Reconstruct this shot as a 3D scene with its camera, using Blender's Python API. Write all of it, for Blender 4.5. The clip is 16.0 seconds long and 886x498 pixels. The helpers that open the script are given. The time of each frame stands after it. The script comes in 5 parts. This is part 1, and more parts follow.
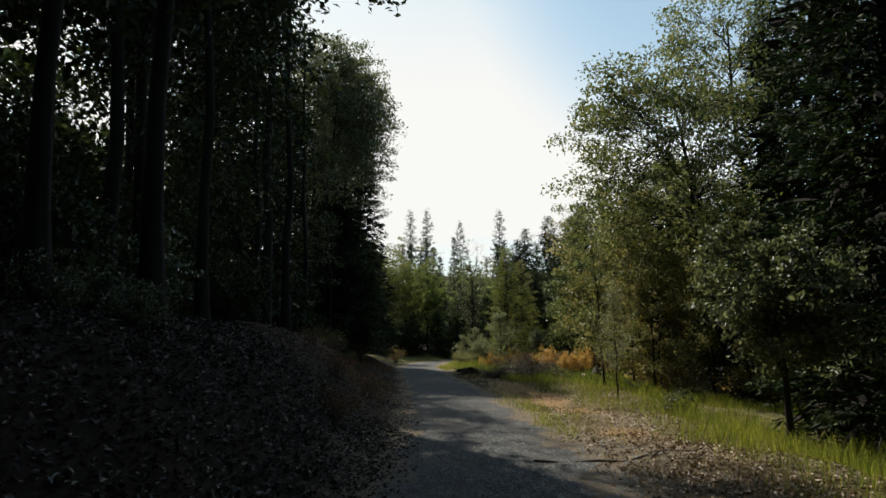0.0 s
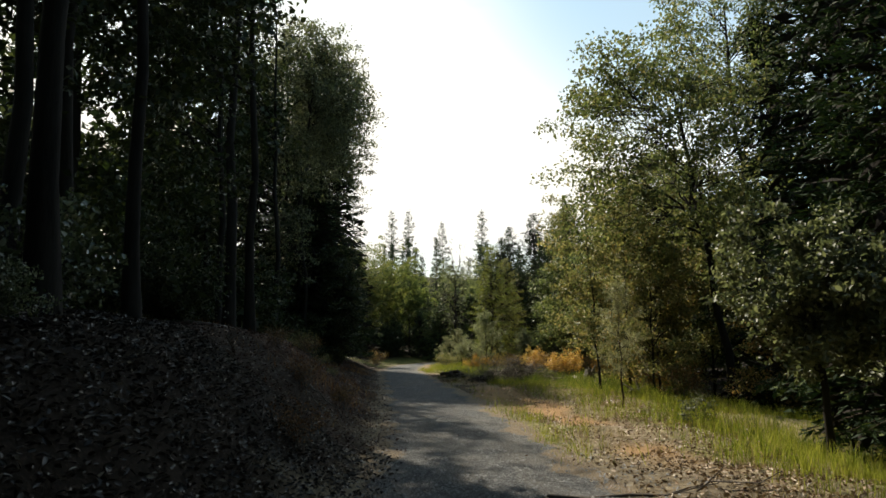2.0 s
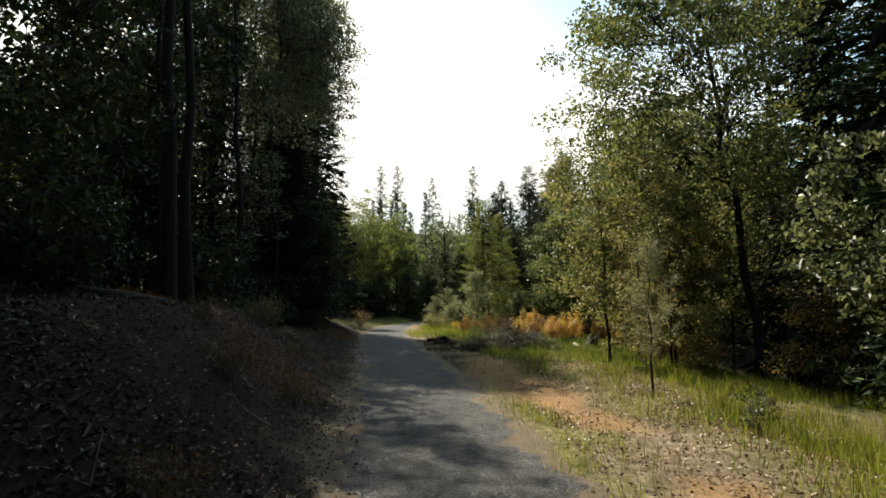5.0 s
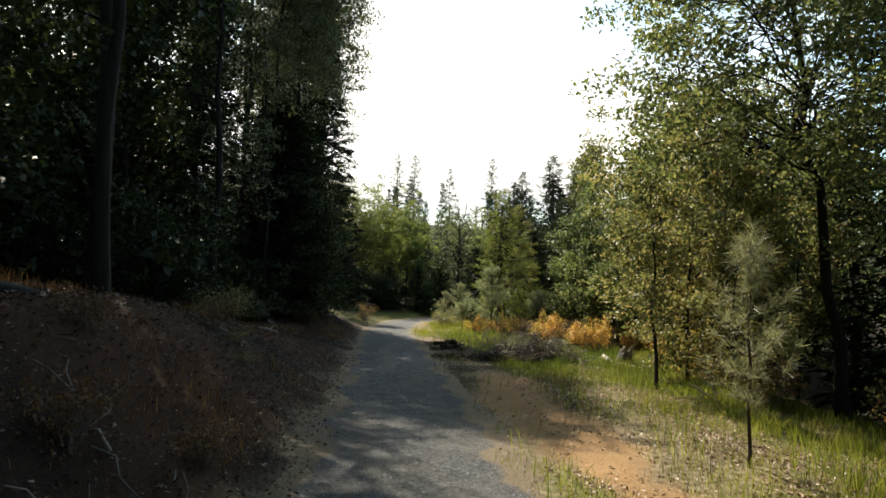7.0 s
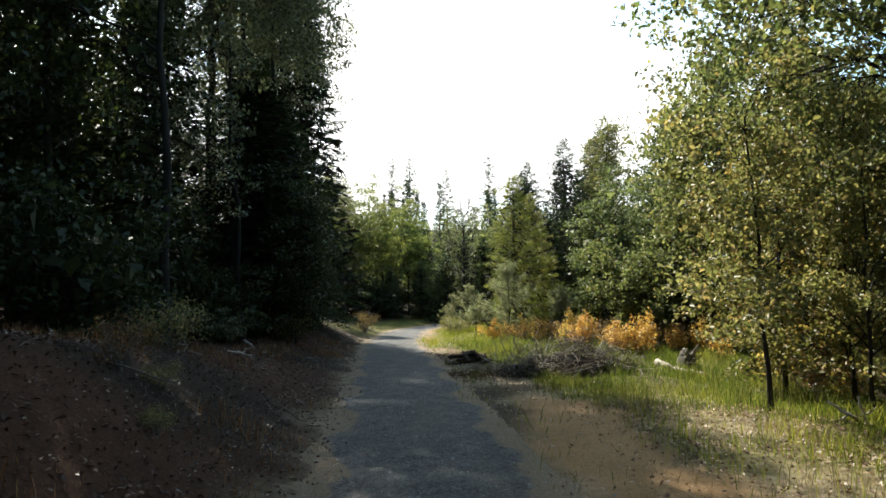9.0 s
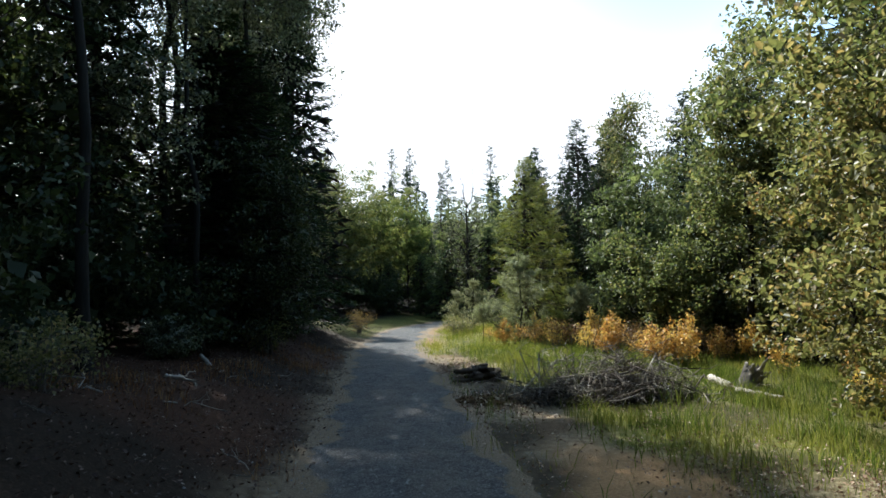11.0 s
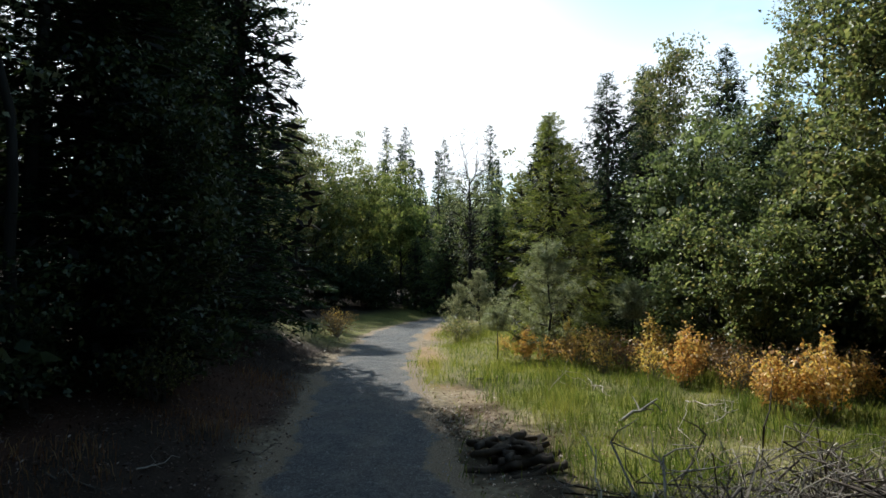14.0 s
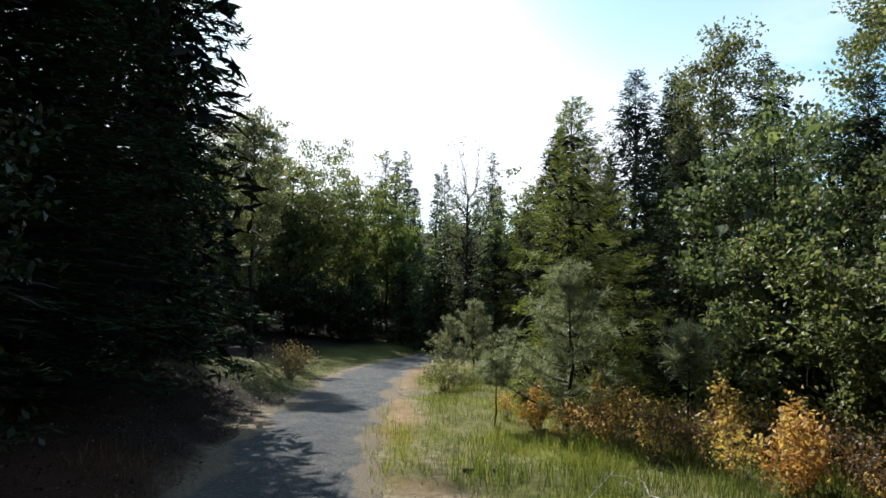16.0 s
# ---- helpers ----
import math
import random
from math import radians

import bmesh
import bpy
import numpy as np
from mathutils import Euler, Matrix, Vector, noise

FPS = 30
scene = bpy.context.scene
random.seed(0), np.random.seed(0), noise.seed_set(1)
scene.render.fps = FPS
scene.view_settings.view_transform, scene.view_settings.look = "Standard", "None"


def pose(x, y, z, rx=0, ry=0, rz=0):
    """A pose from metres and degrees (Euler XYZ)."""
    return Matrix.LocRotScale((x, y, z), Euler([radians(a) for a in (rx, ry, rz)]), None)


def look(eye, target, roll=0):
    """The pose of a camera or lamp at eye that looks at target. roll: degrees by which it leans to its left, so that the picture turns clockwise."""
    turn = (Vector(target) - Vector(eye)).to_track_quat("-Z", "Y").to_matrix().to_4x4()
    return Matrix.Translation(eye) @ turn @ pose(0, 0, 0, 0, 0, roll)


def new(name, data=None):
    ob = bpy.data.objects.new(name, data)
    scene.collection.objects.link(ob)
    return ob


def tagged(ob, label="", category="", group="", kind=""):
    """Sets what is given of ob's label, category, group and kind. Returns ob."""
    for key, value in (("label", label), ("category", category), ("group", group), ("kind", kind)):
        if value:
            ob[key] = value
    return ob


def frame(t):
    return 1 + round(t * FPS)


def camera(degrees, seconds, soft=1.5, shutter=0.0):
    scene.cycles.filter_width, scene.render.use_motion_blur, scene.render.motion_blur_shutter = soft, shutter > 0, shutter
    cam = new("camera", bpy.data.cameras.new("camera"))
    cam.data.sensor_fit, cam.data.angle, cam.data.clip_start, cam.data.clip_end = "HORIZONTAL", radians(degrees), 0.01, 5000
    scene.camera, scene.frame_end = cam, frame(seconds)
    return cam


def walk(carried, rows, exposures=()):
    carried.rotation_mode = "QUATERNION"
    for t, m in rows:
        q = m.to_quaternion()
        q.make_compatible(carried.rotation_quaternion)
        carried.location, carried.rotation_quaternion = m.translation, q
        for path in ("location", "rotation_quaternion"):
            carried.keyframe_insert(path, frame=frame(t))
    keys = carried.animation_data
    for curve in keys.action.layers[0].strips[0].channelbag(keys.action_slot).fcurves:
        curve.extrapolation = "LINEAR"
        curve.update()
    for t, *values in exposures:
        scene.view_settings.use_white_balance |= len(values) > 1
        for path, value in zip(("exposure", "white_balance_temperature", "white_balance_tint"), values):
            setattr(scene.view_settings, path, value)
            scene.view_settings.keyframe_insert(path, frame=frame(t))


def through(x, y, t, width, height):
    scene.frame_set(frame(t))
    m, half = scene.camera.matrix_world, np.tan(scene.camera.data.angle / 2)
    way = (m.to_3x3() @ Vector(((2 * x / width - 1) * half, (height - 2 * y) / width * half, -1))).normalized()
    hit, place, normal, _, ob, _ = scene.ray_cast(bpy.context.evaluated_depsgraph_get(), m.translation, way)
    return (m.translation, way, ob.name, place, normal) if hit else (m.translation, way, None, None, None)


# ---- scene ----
cam = camera(68.6, 16.0, soft=1.6)
PATH = [
    (0, (0, 0, 1.1), (-0.03, 1.984, 1.349), -0.24),
    (0.5, (-0.066, 0.413, 1.133), (-0.058, 2.413, 1.102), 1.41),
    (1, (-0.064, 0.673, 1.104), (-0.06, 2.673, 1.132), 0.89),
    (1.5, (-0.053, 1.023, 1.097), (-0.03, 3.014, 1.288), -1.51),
    (2, (-0.044, 1.382, 1.068), (-0.018, 3.366, 1.322), -0.62),
    (2.5, (-0.059, 1.778, 1.103), (-0.039, 3.77, 1.274), -0.01),
    (3, (-0.085, 2.173, 1.116), (-0.04, 4.167, 1.271), -2.65),
    (3.2, (-0.094, 2.368, 1.099), (-0.04, 4.362, 1.233), -2.02),
    (5.3, (0.125, 4.069, 1.274), (0.193, 6.064, 1.387), 0.01),
    (5.5, (0.164, 4.345, 1.28), (0.242, 6.342, 1.378), 0.34),
    (6, (0.21, 4.952, 1.29), (0.266, 6.949, 1.378), 1.29),
    (6.5, (0.219, 5.627, 1.336), (0.254, 7.626, 1.388), 2.05),
    (7, (0.208, 6.334, 1.344), (0.216, 8.332, 1.441), 2.29),
    (7.5, (0.151, 7.061, 1.325), (0.157, 9.058, 1.433), 2.18),
    (8, (0.067, 7.844, 1.288), (0.074, 9.842, 1.387), 0.99),
    (8.5, (-0.026, 8.639, 1.244), (-0.012, 10.637, 1.347), -1.7),
    (9, (-0.071, 9.407, 1.226), (-0.057, 11.403, 1.338), -0.91),
    (9.2, (-0.085, 9.709, 1.21), (-0.069, 11.706, 1.327), -1.1),
    (11.3, (-0.126, 12.481, 1.38), (-0.116, 14.479, 1.466), -1.11),
    (11.5, (-0.143, 12.827, 1.39), (-0.126, 14.825, 1.485), -2.19),
    (12, (-0.15, 13.705, 1.395), (-0.129, 15.702, 1.496), -0.59),
    (12.5, (-0.176, 14.608, 1.4), (-0.149, 16.606, 1.492), -0.37),
    (13, (-0.249, 15.371, 1.447), (-0.183, 17.369, 1.508), -0.68),
    (13.5, (-0.312, 16.158, 1.48), (-0.237, 18.156, 1.519), -3.16),
    (14, (-0.189, 17.089, 1.551), (-0.167, 19.089, 1.59), -0.77),
    (14.5, (-0.067, 18.147, 1.516), (-0.02, 20.146, 1.567), 0.08),
    (15, (-0.003, 19.083, 1.488), (0.033, 21.081, 1.562), 0.75),
    (15.5, (0.084, 20.138, 1.439), (0.1, 22.136, 1.53), 1.1),
    (16, (0.134, 21.14, 1.471), (0.158, 23.136, 1.602), 1.41),
]
EXPOSURE = [(0, 0.04, 6550, 8), (0.5, 0.66, 7300, 8), (1, 0.98, 7250, 8), (1.5, 1.22, 7250, 8), (2, 0.46, 7000, 8), (3, 0.22, 6800, 8), (5.5, 0.76, 6950, 8),
            (7, 0.92, 6900, 8), (8, 1.06, 6850, 8), (9, 1.29, 6500, 8), (11.5, 0.84, 5750, 8), (12.5, 0.64, 5850, 8), (14, 0.62, 5950, 8), (15, 0.56, 5800, 8), (16, 0.6, 5850, 8)]
walk(cam, [(t, look(eye, target, roll)) for t, eye, target, roll in PATH], EXPOSURE)

# ---- daylight ----
SUN_AZIMUTH = radians(-28)      # ahead and to the west of the track (0 is straight ahead, +y)
SUN_ELEVATION = radians(45)
sun_way = Vector((math.sin(SUN_AZIMUTH) * math.cos(SUN_ELEVATION), math.cos(SUN_AZIMUTH) * math.cos(SUN_ELEVATION), math.sin(SUN_ELEVATION)))
sun = new("sun", bpy.data.lights.new("sun", "SUN"))
sun.data.energy, sun.data.angle, sun.data.color = 5.0, radians(0.53), (1.0, 0.93, 0.80)
sun.matrix_world = look(sun_way * 60, (0, 0, 0))


def make_world():
    w = bpy.data.worlds.new("sky")
    w.use_nodes = True
    nt = w.node_tree
    nt.nodes.clear()
    sky = nt.nodes.new("ShaderNodeTexSky")
    sky.sky_type, sky.sun_disc = "NISHITA", False
    sky.sun_elevation, sky.sun_rotation = SUN_ELEVATION, SUN_AZIMUTH
    co = nt.nodes.new("ShaderNodeTexCoord")
    mp = nt.nodes.new("ShaderNodeMapping")
    mp.inputs["Scale"].default_value = (1.4, 1.4, 3.2)
    nz = nt.nodes.new("ShaderNodeTexNoise")
    nz.inputs["Scale"].default_value, nz.inputs["Detail"].default_value, nz.inputs["Roughness"].default_value = 1.6, 5, 0.55
    ramp = nt.nodes.new("ShaderNodeValToRGB")
    ramp.color_ramp.elements[0].position, ramp.color_ramp.elements[1].position = 0.30, 0.46
    ramp.color_ramp.elements[0].color = (0.3, 0.3, 0.3, 1)
    mix = nt.nodes.new("ShaderNodeMix")
    mix.data_type = "RGBA"
    bg = nt.nodes.new("ShaderNodeBackground")
    bg.inputs["Strength"].default_value = 0.06
    out = nt.nodes.new("ShaderNodeOutputWorld")
    # white haze low down, thinning out towards the zenith, with ragged blue openings
    sep = nt.nodes.new("ShaderNodeSeparateXYZ")
    rise = nt.nodes.new("ShaderNodeMapRange")
    rise.interpolation_type = "SMOOTHSTEP"
    for key, v in (("From Min", 0.33), ("From Max", 0.66), ("To Min", 1.0), ("To Max", 0.25)):
        rise.inputs[key].default_value = v
    both = nt.nodes.new("ShaderNodeMath")
    both.operation = "MULTIPLY"
    # the haze scatters forward: it is brightest towards the sun and dim with the sun at one's back
    dot = nt.nodes.new("ShaderNodeVectorMath")
    dot.operation = "DOT_PRODUCT"
    dot.inputs[1].default_value = sun_way
    glare = nt.nodes.new("ShaderNodeMapRange")
    glare.interpolation_type = "SMOOTHSTEP"
    for key, v in (("From Min", -0.35), ("From Max", 0.55), ("To Min", 0.1), ("To Max", 1.0)):
        glare.inputs[key].default_value = v
    veil = nt.nodes.new("ShaderNodeMapRange")
    veil.interpolation_type = "SMOOTHSTEP"
    for key, v in (("From Min", 0.48), ("From Max", 0.64), ("To Min", 0.3), ("To Max", 1.0)):
        veil.inputs[key].default_value = v
    nt.links.new(dot.outputs["Value"], veil.inputs["Value"])
    veiled = nt.nodes.new("ShaderNodeMath")
    veiled.operation = "MULTIPLY"
    lit = nt.nodes.new("ShaderNodeVectorMath")
    lit.operation = "SCALE"
    lit.inputs[0].default_value = (CLOUD, CLOUD * 0.99, CLOUD * 0.97)
    nt.links.new(co.outputs["Generated"], dot.inputs[0])
    nt.links.new(dot.outputs["Value"], glare.inputs["Value"])
    nt.links.new(glare.outputs["Result"], lit.inputs["Scale"])
    nt.links.new(lit.outputs["Vector"], mix.inputs["B"])
    nt.links.new(co.outputs["Generated"], mp.inputs["Vector"])
    nt.links.new(co.outputs["Generated"], sep.inputs["Vector"])
    nt.links.new(sep.outputs["Z"], rise.inputs["Value"])
    nt.links.new(mp.outputs["Vector"], nz.inputs["Vector"])
    nt.links.new(nz.outputs["Fac"], ramp.inputs["Fac"])
    nt.links.new(ramp.outputs["Color"], both.inputs[0])
    nt.links.new(rise.outputs["Result"], both.inputs[1])
    nt.links.new(both.outputs[0], veiled.inputs[0])
    nt.links.new(veil.outputs["Result"], veiled.inputs[1])
    # a thinner stretch of cloud to the right of the track, where the blue shows
    aside = nt.nodes.new("ShaderNodeVectorMath")
    aside.operation = "DOT_PRODUCT"
    aside.inputs[1].default_value = Vector((math.sin(radians(21)) * math.cos(radians(30)), math.cos(radians(21)) * math.cos(radians(30)), math.sin(radians(30))))
    opening = nt.nodes.new("ShaderNodeMapRange")
    opening.interpolation_type = "SMOOTHSTEP"
    for key, v in (("From Min", 0.95), ("From Max", 0.995), ("To Min", 1.0), ("To Max", 0.3)):
        opening.inputs[key].default_value = v
    thin = nt.nodes.new("ShaderNodeMath")
    thin.operation = "MULTIPLY"
    nt.links.new(co.outputs["Generated"], aside.inputs[0])
    nt.links.new(aside.outputs["Value"], opening.inputs["Value"])
    nt.links.new(veiled.outputs[0], thin.inputs[0])
    nt.links.new(opening.outputs["Result"], thin.inputs[1])
    nt.links.new(thin.outputs[0], mix.inputs["Factor"])
    blue = nt.nodes.new("ShaderNodeVectorMath")
    blue.operation = "MULTIPLY"
    blue.inputs[1].default_value = (1.6, 2.25, 2.2)
    nt.links.new(sky.outputs["Color"], blue.inputs[0])
    nt.links.new(blue.outputs["Vector"], mix.inputs["A"])
    nt.links.new(mix.outputs["Result"], bg.inputs["Color"])
    nt.links.new(bg.outputs["Background"], out.inputs["Surface"])
    scene.world = w


CLOUD = 15.5
make_world()


# ---- materials ----
def material(name, rough=0.8, spec=0.3):
    m = bpy.data.materials.new(name)
    m.use_nodes = True
    nt = m.node_tree
    b = nt.nodes["Principled BSDF"]
    b.inputs["Roughness"].default_value = rough
    b.inputs["Specular IOR Level"].default_value = spec
    return m, nt, b


def node(nt, kind, **values):
    n = nt.nodes.new(kind)
    for k, v in values.items():
        n.inputs[k.replace("_", " ")].default_value = v
    return n


def ramp_node(nt, fac, stops):
    r = nt.nodes.new("ShaderNodeValToRGB")
    el = r.color_ramp.elements
    while len(el) < len(stops):
        el.new(0.5)
    for e, (p, c) in zip(el, stops):
        e.position, e.color = p, (*c, 1)
    nt.links.new(fac, r.inputs["Fac"])
    return r.outputs["Color"]


def mix_node(nt, fac, a, b, mode="MIX"):
    n = nt.nodes.new("ShaderNodeMix")
    n.data_type, n.blend_type = "RGBA", mode
    for key, v in (("Factor", fac), ("A", a), ("B", b)):
        if isinstance(v, (int, float)):
            n.inputs[key].default_value = v
        elif isinstance(v, tuple):
            n.inputs[key].default_value = (*v, 1)
        else:
            nt.links.new(v, n.inputs[key])
    return n.outputs["Result"]


def noise_out(nt, scale, detail=4, rough=0.6, coord="Object", stretch=None):
    co = nt.nodes.new("ShaderNodeTexCoord")
    n = node(nt, "ShaderNodeTexNoise", Scale=scale, Detail=detail, Roughness=rough)
    if stretch:
        mp = nt.nodes.new("ShaderNodeMapping")
        mp.inputs["Scale"].default_value = stretch
        nt.links.new(co.outputs[coord], mp.inputs["Vector"])
        nt.links.new(mp.outputs["Vector"], n.inputs["Vector"])
    else:
        nt.links.new(co.outputs[coord], n.inputs["Vector"])
    return n.outputs["Fac"]


def bump(nt, b, height, strength, distance):
    n = node(nt, "ShaderNodeBump", Strength=strength, Distance=distance)
    nt.links.new(height, n.inputs["Height"])
    nt.links.new(n.outputs["Normal"], b.inputs["Normal"])


def leaf_material(name, stops, through=0.4, glow=1.5, rough=0.5, spec=0.35, dry=None):
    """Leaves: each one its own shade out of the stops, light shining through the blade."""
    m, nt, b = material(name, rough, spec)
    geo = nt.nodes.new("ShaderNodeNewGeometry")
    info = nt.nodes.new("ShaderNodeObjectInfo")
    col = ramp_node(nt, geo.outputs["Random Per Island"], stops)
    if dry:
        spots = ramp_node(nt, noise_out(nt, 1.1, 4), [(0.49, (0, 0, 0)), (0.65, (1, 1, 1))])
        col = mix_node(nt, spots, col, mix_node(nt, 0.65, col, dry))
    patch = noise_out(nt, 0.9, 2, coord="Object")
    hsv = node(nt, "ShaderNodeHueSaturation")
    ma = nt.nodes.new("ShaderNodeMath")
    ma.operation = "MULTIPLY_ADD"
    nt.links.new(patch, ma.inputs[0])
    ma.inputs[1].default_value, ma.inputs[2].default_value = 0.9, 0.55
    nt.links.new(ma.outputs[0], hsv.inputs["Value"])
    hue = nt.nodes.new("ShaderNodeMath")
    hue.operation = "MULTIPLY_ADD"
    nt.links.new(info.outputs["Random"], hue.inputs[0])
    hue.inputs[1].default_value, hue.inputs[2].default_value = 0.03, 0.485
    nt.links.new(hue.outputs[0], hsv.inputs["Hue"])
    nt.links.new(col, hsv.inputs["Color"])
    nt.links.new(hsv.outputs["Color"], b.inputs["Base Color"])
    tr = nt.nodes.new("ShaderNodeBsdfTranslucent")
    bright = mix_node(nt, 1.0, hsv.outputs["Color"], (glow, glow * 1.05, glow * 0.7), "MULTIPLY")
    nt.links.new(bright, tr.inputs["Color"])
    mx = nt.nodes.new("ShaderNodeMixShader")
    mx.inputs[0].default_value = through
    nt.links.new(b.outputs[0], mx.inputs[1])
    nt.links.new(tr.outputs[0], mx.inputs[2])
    nt.links.new(mx.outputs[0], nt.nodes["Material Output"].inputs["Surface"])
    return m


def bark_material(name, dark, light, scale=9.0, depth=0.02):
    m, nt, b = material(name, 0.9, 0.15)
    g = noise_out(nt, scale, 6, 0.65, stretch=(1, 1, 0.16))
    big = noise_out(nt, 1.3, 3)
    col = ramp_node(nt, g, [(0.34, dark), (0.62, light)])
    col = mix_node(nt, big, col, tuple(0.6 * c for c in light))
    nt.links.new(col, b.inputs["Base Color"])
    bump(nt, b, g, 0.9, depth)
    return m


def plain_material(name, a, c, scale=12.0, rough=0.85, strength=0.4, distance=0.01, spec=0.2):
    m, nt, b = material(name, rough, spec)
    g = noise_out(nt, scale, 5)
    nt.links.new(ramp_node(nt, g, [(0.3, a), (0.7, c)]), b.inputs["Base Color"])
    bump(nt, b, g, strength, distance)
    return m


OAK = leaf_material("oak_leaf", [(0.0, (0.045, 0.0594, 0.0252)), (0.5, (0.108, 0.1215, 0.0495)), (0.85, (0.18, 0.18, 0.081)), (1.0, (0.234, 0.18, 0.081))], 0.42, 1.7, 0.45, 0.32)
OAK_YELLOW = leaf_material("yellowing_oak_leaf", [(0.0, (0.06, 0.072, 0.03)), (0.45, (0.15, 0.15, 0.06)), (0.8, (0.27, 0.25, 0.12)), (1.0, (0.34, 0.24, 0.115))], 0.38, 1.6, 0.45, 0.34)
FAR_LEAF = leaf_material("dull_green_leaf", [(0.0, (0.0451, 0.0574, 0.0262)), (0.6, (0.1025, 0.1189, 0.0541)), (1.0, (0.205, 0.2132, 0.0984))], 0.4, 1.6, 0.5, 0.28)
DISTANT_LEAF = leaf_material("far_oak_leaf", [(0.0, (0.05, 0.064, 0.03)), (0.6, (0.12, 0.135, 0.06)), (1.0, (0.24, 0.24, 0.11))], 0.4, 1.5, 0.75, 0.12)
DISTANT_YELLOW = leaf_material("far_yellow_oak_leaf", [(0.0, (0.0595, 0.0765, 0.0255)), (0.5, (0.1403, 0.1573, 0.051)), (1.0, (0.2465, 0.238, 0.0935))], 0.42, 1.6, 0.75, 0.12)
OAK_BROWN = leaf_material("browning_oak_leaf", [(0.0, (0.055, 0.056, 0.02)), (0.4, (0.125, 0.118, 0.042)), (0.75, (0.21, 0.168, 0.062)), (1.0, (0.3, 0.175, 0.07))], 0.38, 1.55, 0.5, 0.3)
# near-black copy of the oak leaf: the wood's shade is put into its colour
OAK_SHADE = leaf_material("shade_dark_oak_leaf", [(0.0, (0.0148, 0.0246, 0.0098)), (0.6, (0.0344, 0.0492, 0.018)), (1.0, (0.0738, 0.0861, 0.0328))], 0.25, 1.3, 0.5, 0.3)
GREY_LEAF = leaf_material("grey_green_leaf", [(0.0, (0.055, 0.065, 0.038)), (0.6, (0.11, 0.12, 0.066)), (1.0, (0.23, 0.23, 0.14))], 0.36, 1.3, 0.45, 0.4)
# the bright last stop stands in for sunlit spray tips
FIR = leaf_material("fir_needle", [(0.0, (0.012, 0.026, 0.012)), (0.75, (0.026, 0.046, 0.018)), (1.0, (0.085, 0.11, 0.034))], 0.12, 1.2, 0.7, 0.12)
FIR_MID = leaf_material("green_fir_needle", [(0.0, (0.035, 0.052, 0.026)), (0.7, (0.075, 0.1, 0.04)), (1.0, (0.16, 0.18, 0.065))], 0.28, 1.4, 0.7, 0.15)
FIR_LIGHT = leaf_material("young_fir_needle", [(0.0, (0.048, 0.06, 0.016)), (0.6, (0.132, 0.1424, 0.032)), (1.0, (0.24, 0.224, 0.052))], 0.4, 1.5)
PINE = leaf_material("pine_needle", [(0.0, (0.1, 0.112, 0.068)), (0.6, (0.22, 0.225, 0.14)), (1.0, (0.42, 0.41, 0.28))], 0.38, 1.35, 0.45, 0.4)
ORANGE = leaf_material("autumn_leaf", [(0.0, (0.26, 0.13, 0.04)), (0.35, (0.5, 0.29, 0.08)), (0.75, (0.66, 0.45, 0.15)), (1.0, (0.3, 0.27, 0.09))], 0.42, 1.4)
RUST = leaf_material("rusty_leaf", [(0.0, (0.08, 0.045, 0.025)), (0.6, (0.18, 0.1, 0.045)), (1.0, (0.28, 0.18, 0.075))], 0.3, 1.2)
GRASS = leaf_material("grass_blade", [(0.0, (0.06, 0.085, 0.014)), (0.6, (0.17, 0.188, 0.032)), (0.92, (0.29, 0.27, 0.06)), (1.0, (0.36, 0.3, 0.13))], 0.44, 1.38, 0.75, 0.1, dry=(0.3, 0.27, 0.06))
DEEP_GRASS = leaf_material("deep_green_grass_blade", [(0.0, (0.026, 0.044, 0.01)), (0.6, (0.08, 0.108, 0.022)), (0.92, (0.18, 0.19, 0.045)), (1.0, (0.3, 0.27, 0.11))], 0.44, 1.38, 0.7, 0.15, dry=(0.24, 0.22, 0.06))
DRY_GRASS = leaf_material("dry_grass_blade", [(0.0, (0.16, 0.12, 0.06)), (1.0, (0.4, 0.32, 0.17))], 0.3, 1.2)
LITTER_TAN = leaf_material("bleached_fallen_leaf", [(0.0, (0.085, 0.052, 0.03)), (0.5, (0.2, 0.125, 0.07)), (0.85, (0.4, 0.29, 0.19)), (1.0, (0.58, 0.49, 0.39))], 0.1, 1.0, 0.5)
# bank leaves: shade is put into the dark stops, glints into the pale one
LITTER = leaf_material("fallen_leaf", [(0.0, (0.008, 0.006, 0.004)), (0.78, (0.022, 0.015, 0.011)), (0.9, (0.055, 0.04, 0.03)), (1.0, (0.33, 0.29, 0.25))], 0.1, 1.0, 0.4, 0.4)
LITTER_RED = leaf_material("red_brown_fallen_leaf", [(0.0, (0.03, 0.016, 0.01)), (0.7, (0.075, 0.042, 0.026)), (0.9, (0.14, 0.09, 0.06)), (1.0, (0.36, 0.3, 0.24))], 0.1, 1.0, 0.45, 0.35)
GLOSSY_LEAF = leaf_material("glossy_evergreen_leaf", [(0.0, (0.05, 0.065, 0.035)), (0.6, (0.11, 0.13, 0.07)), (1.0, (0.22, 0.23, 0.15))], 0.3, 1.3, 0.2, 1.0)
RED_GRASS = leaf_material("withered_red_grass", [(0.0, (0.11, 0.048, 0.024)), (0.6, (0.24, 0.115, 0.052)), (1.0, (0.38, 0.25, 0.12))], 0.3, 1.2, 0.7, 0.1)
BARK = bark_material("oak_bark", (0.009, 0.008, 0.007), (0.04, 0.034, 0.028))
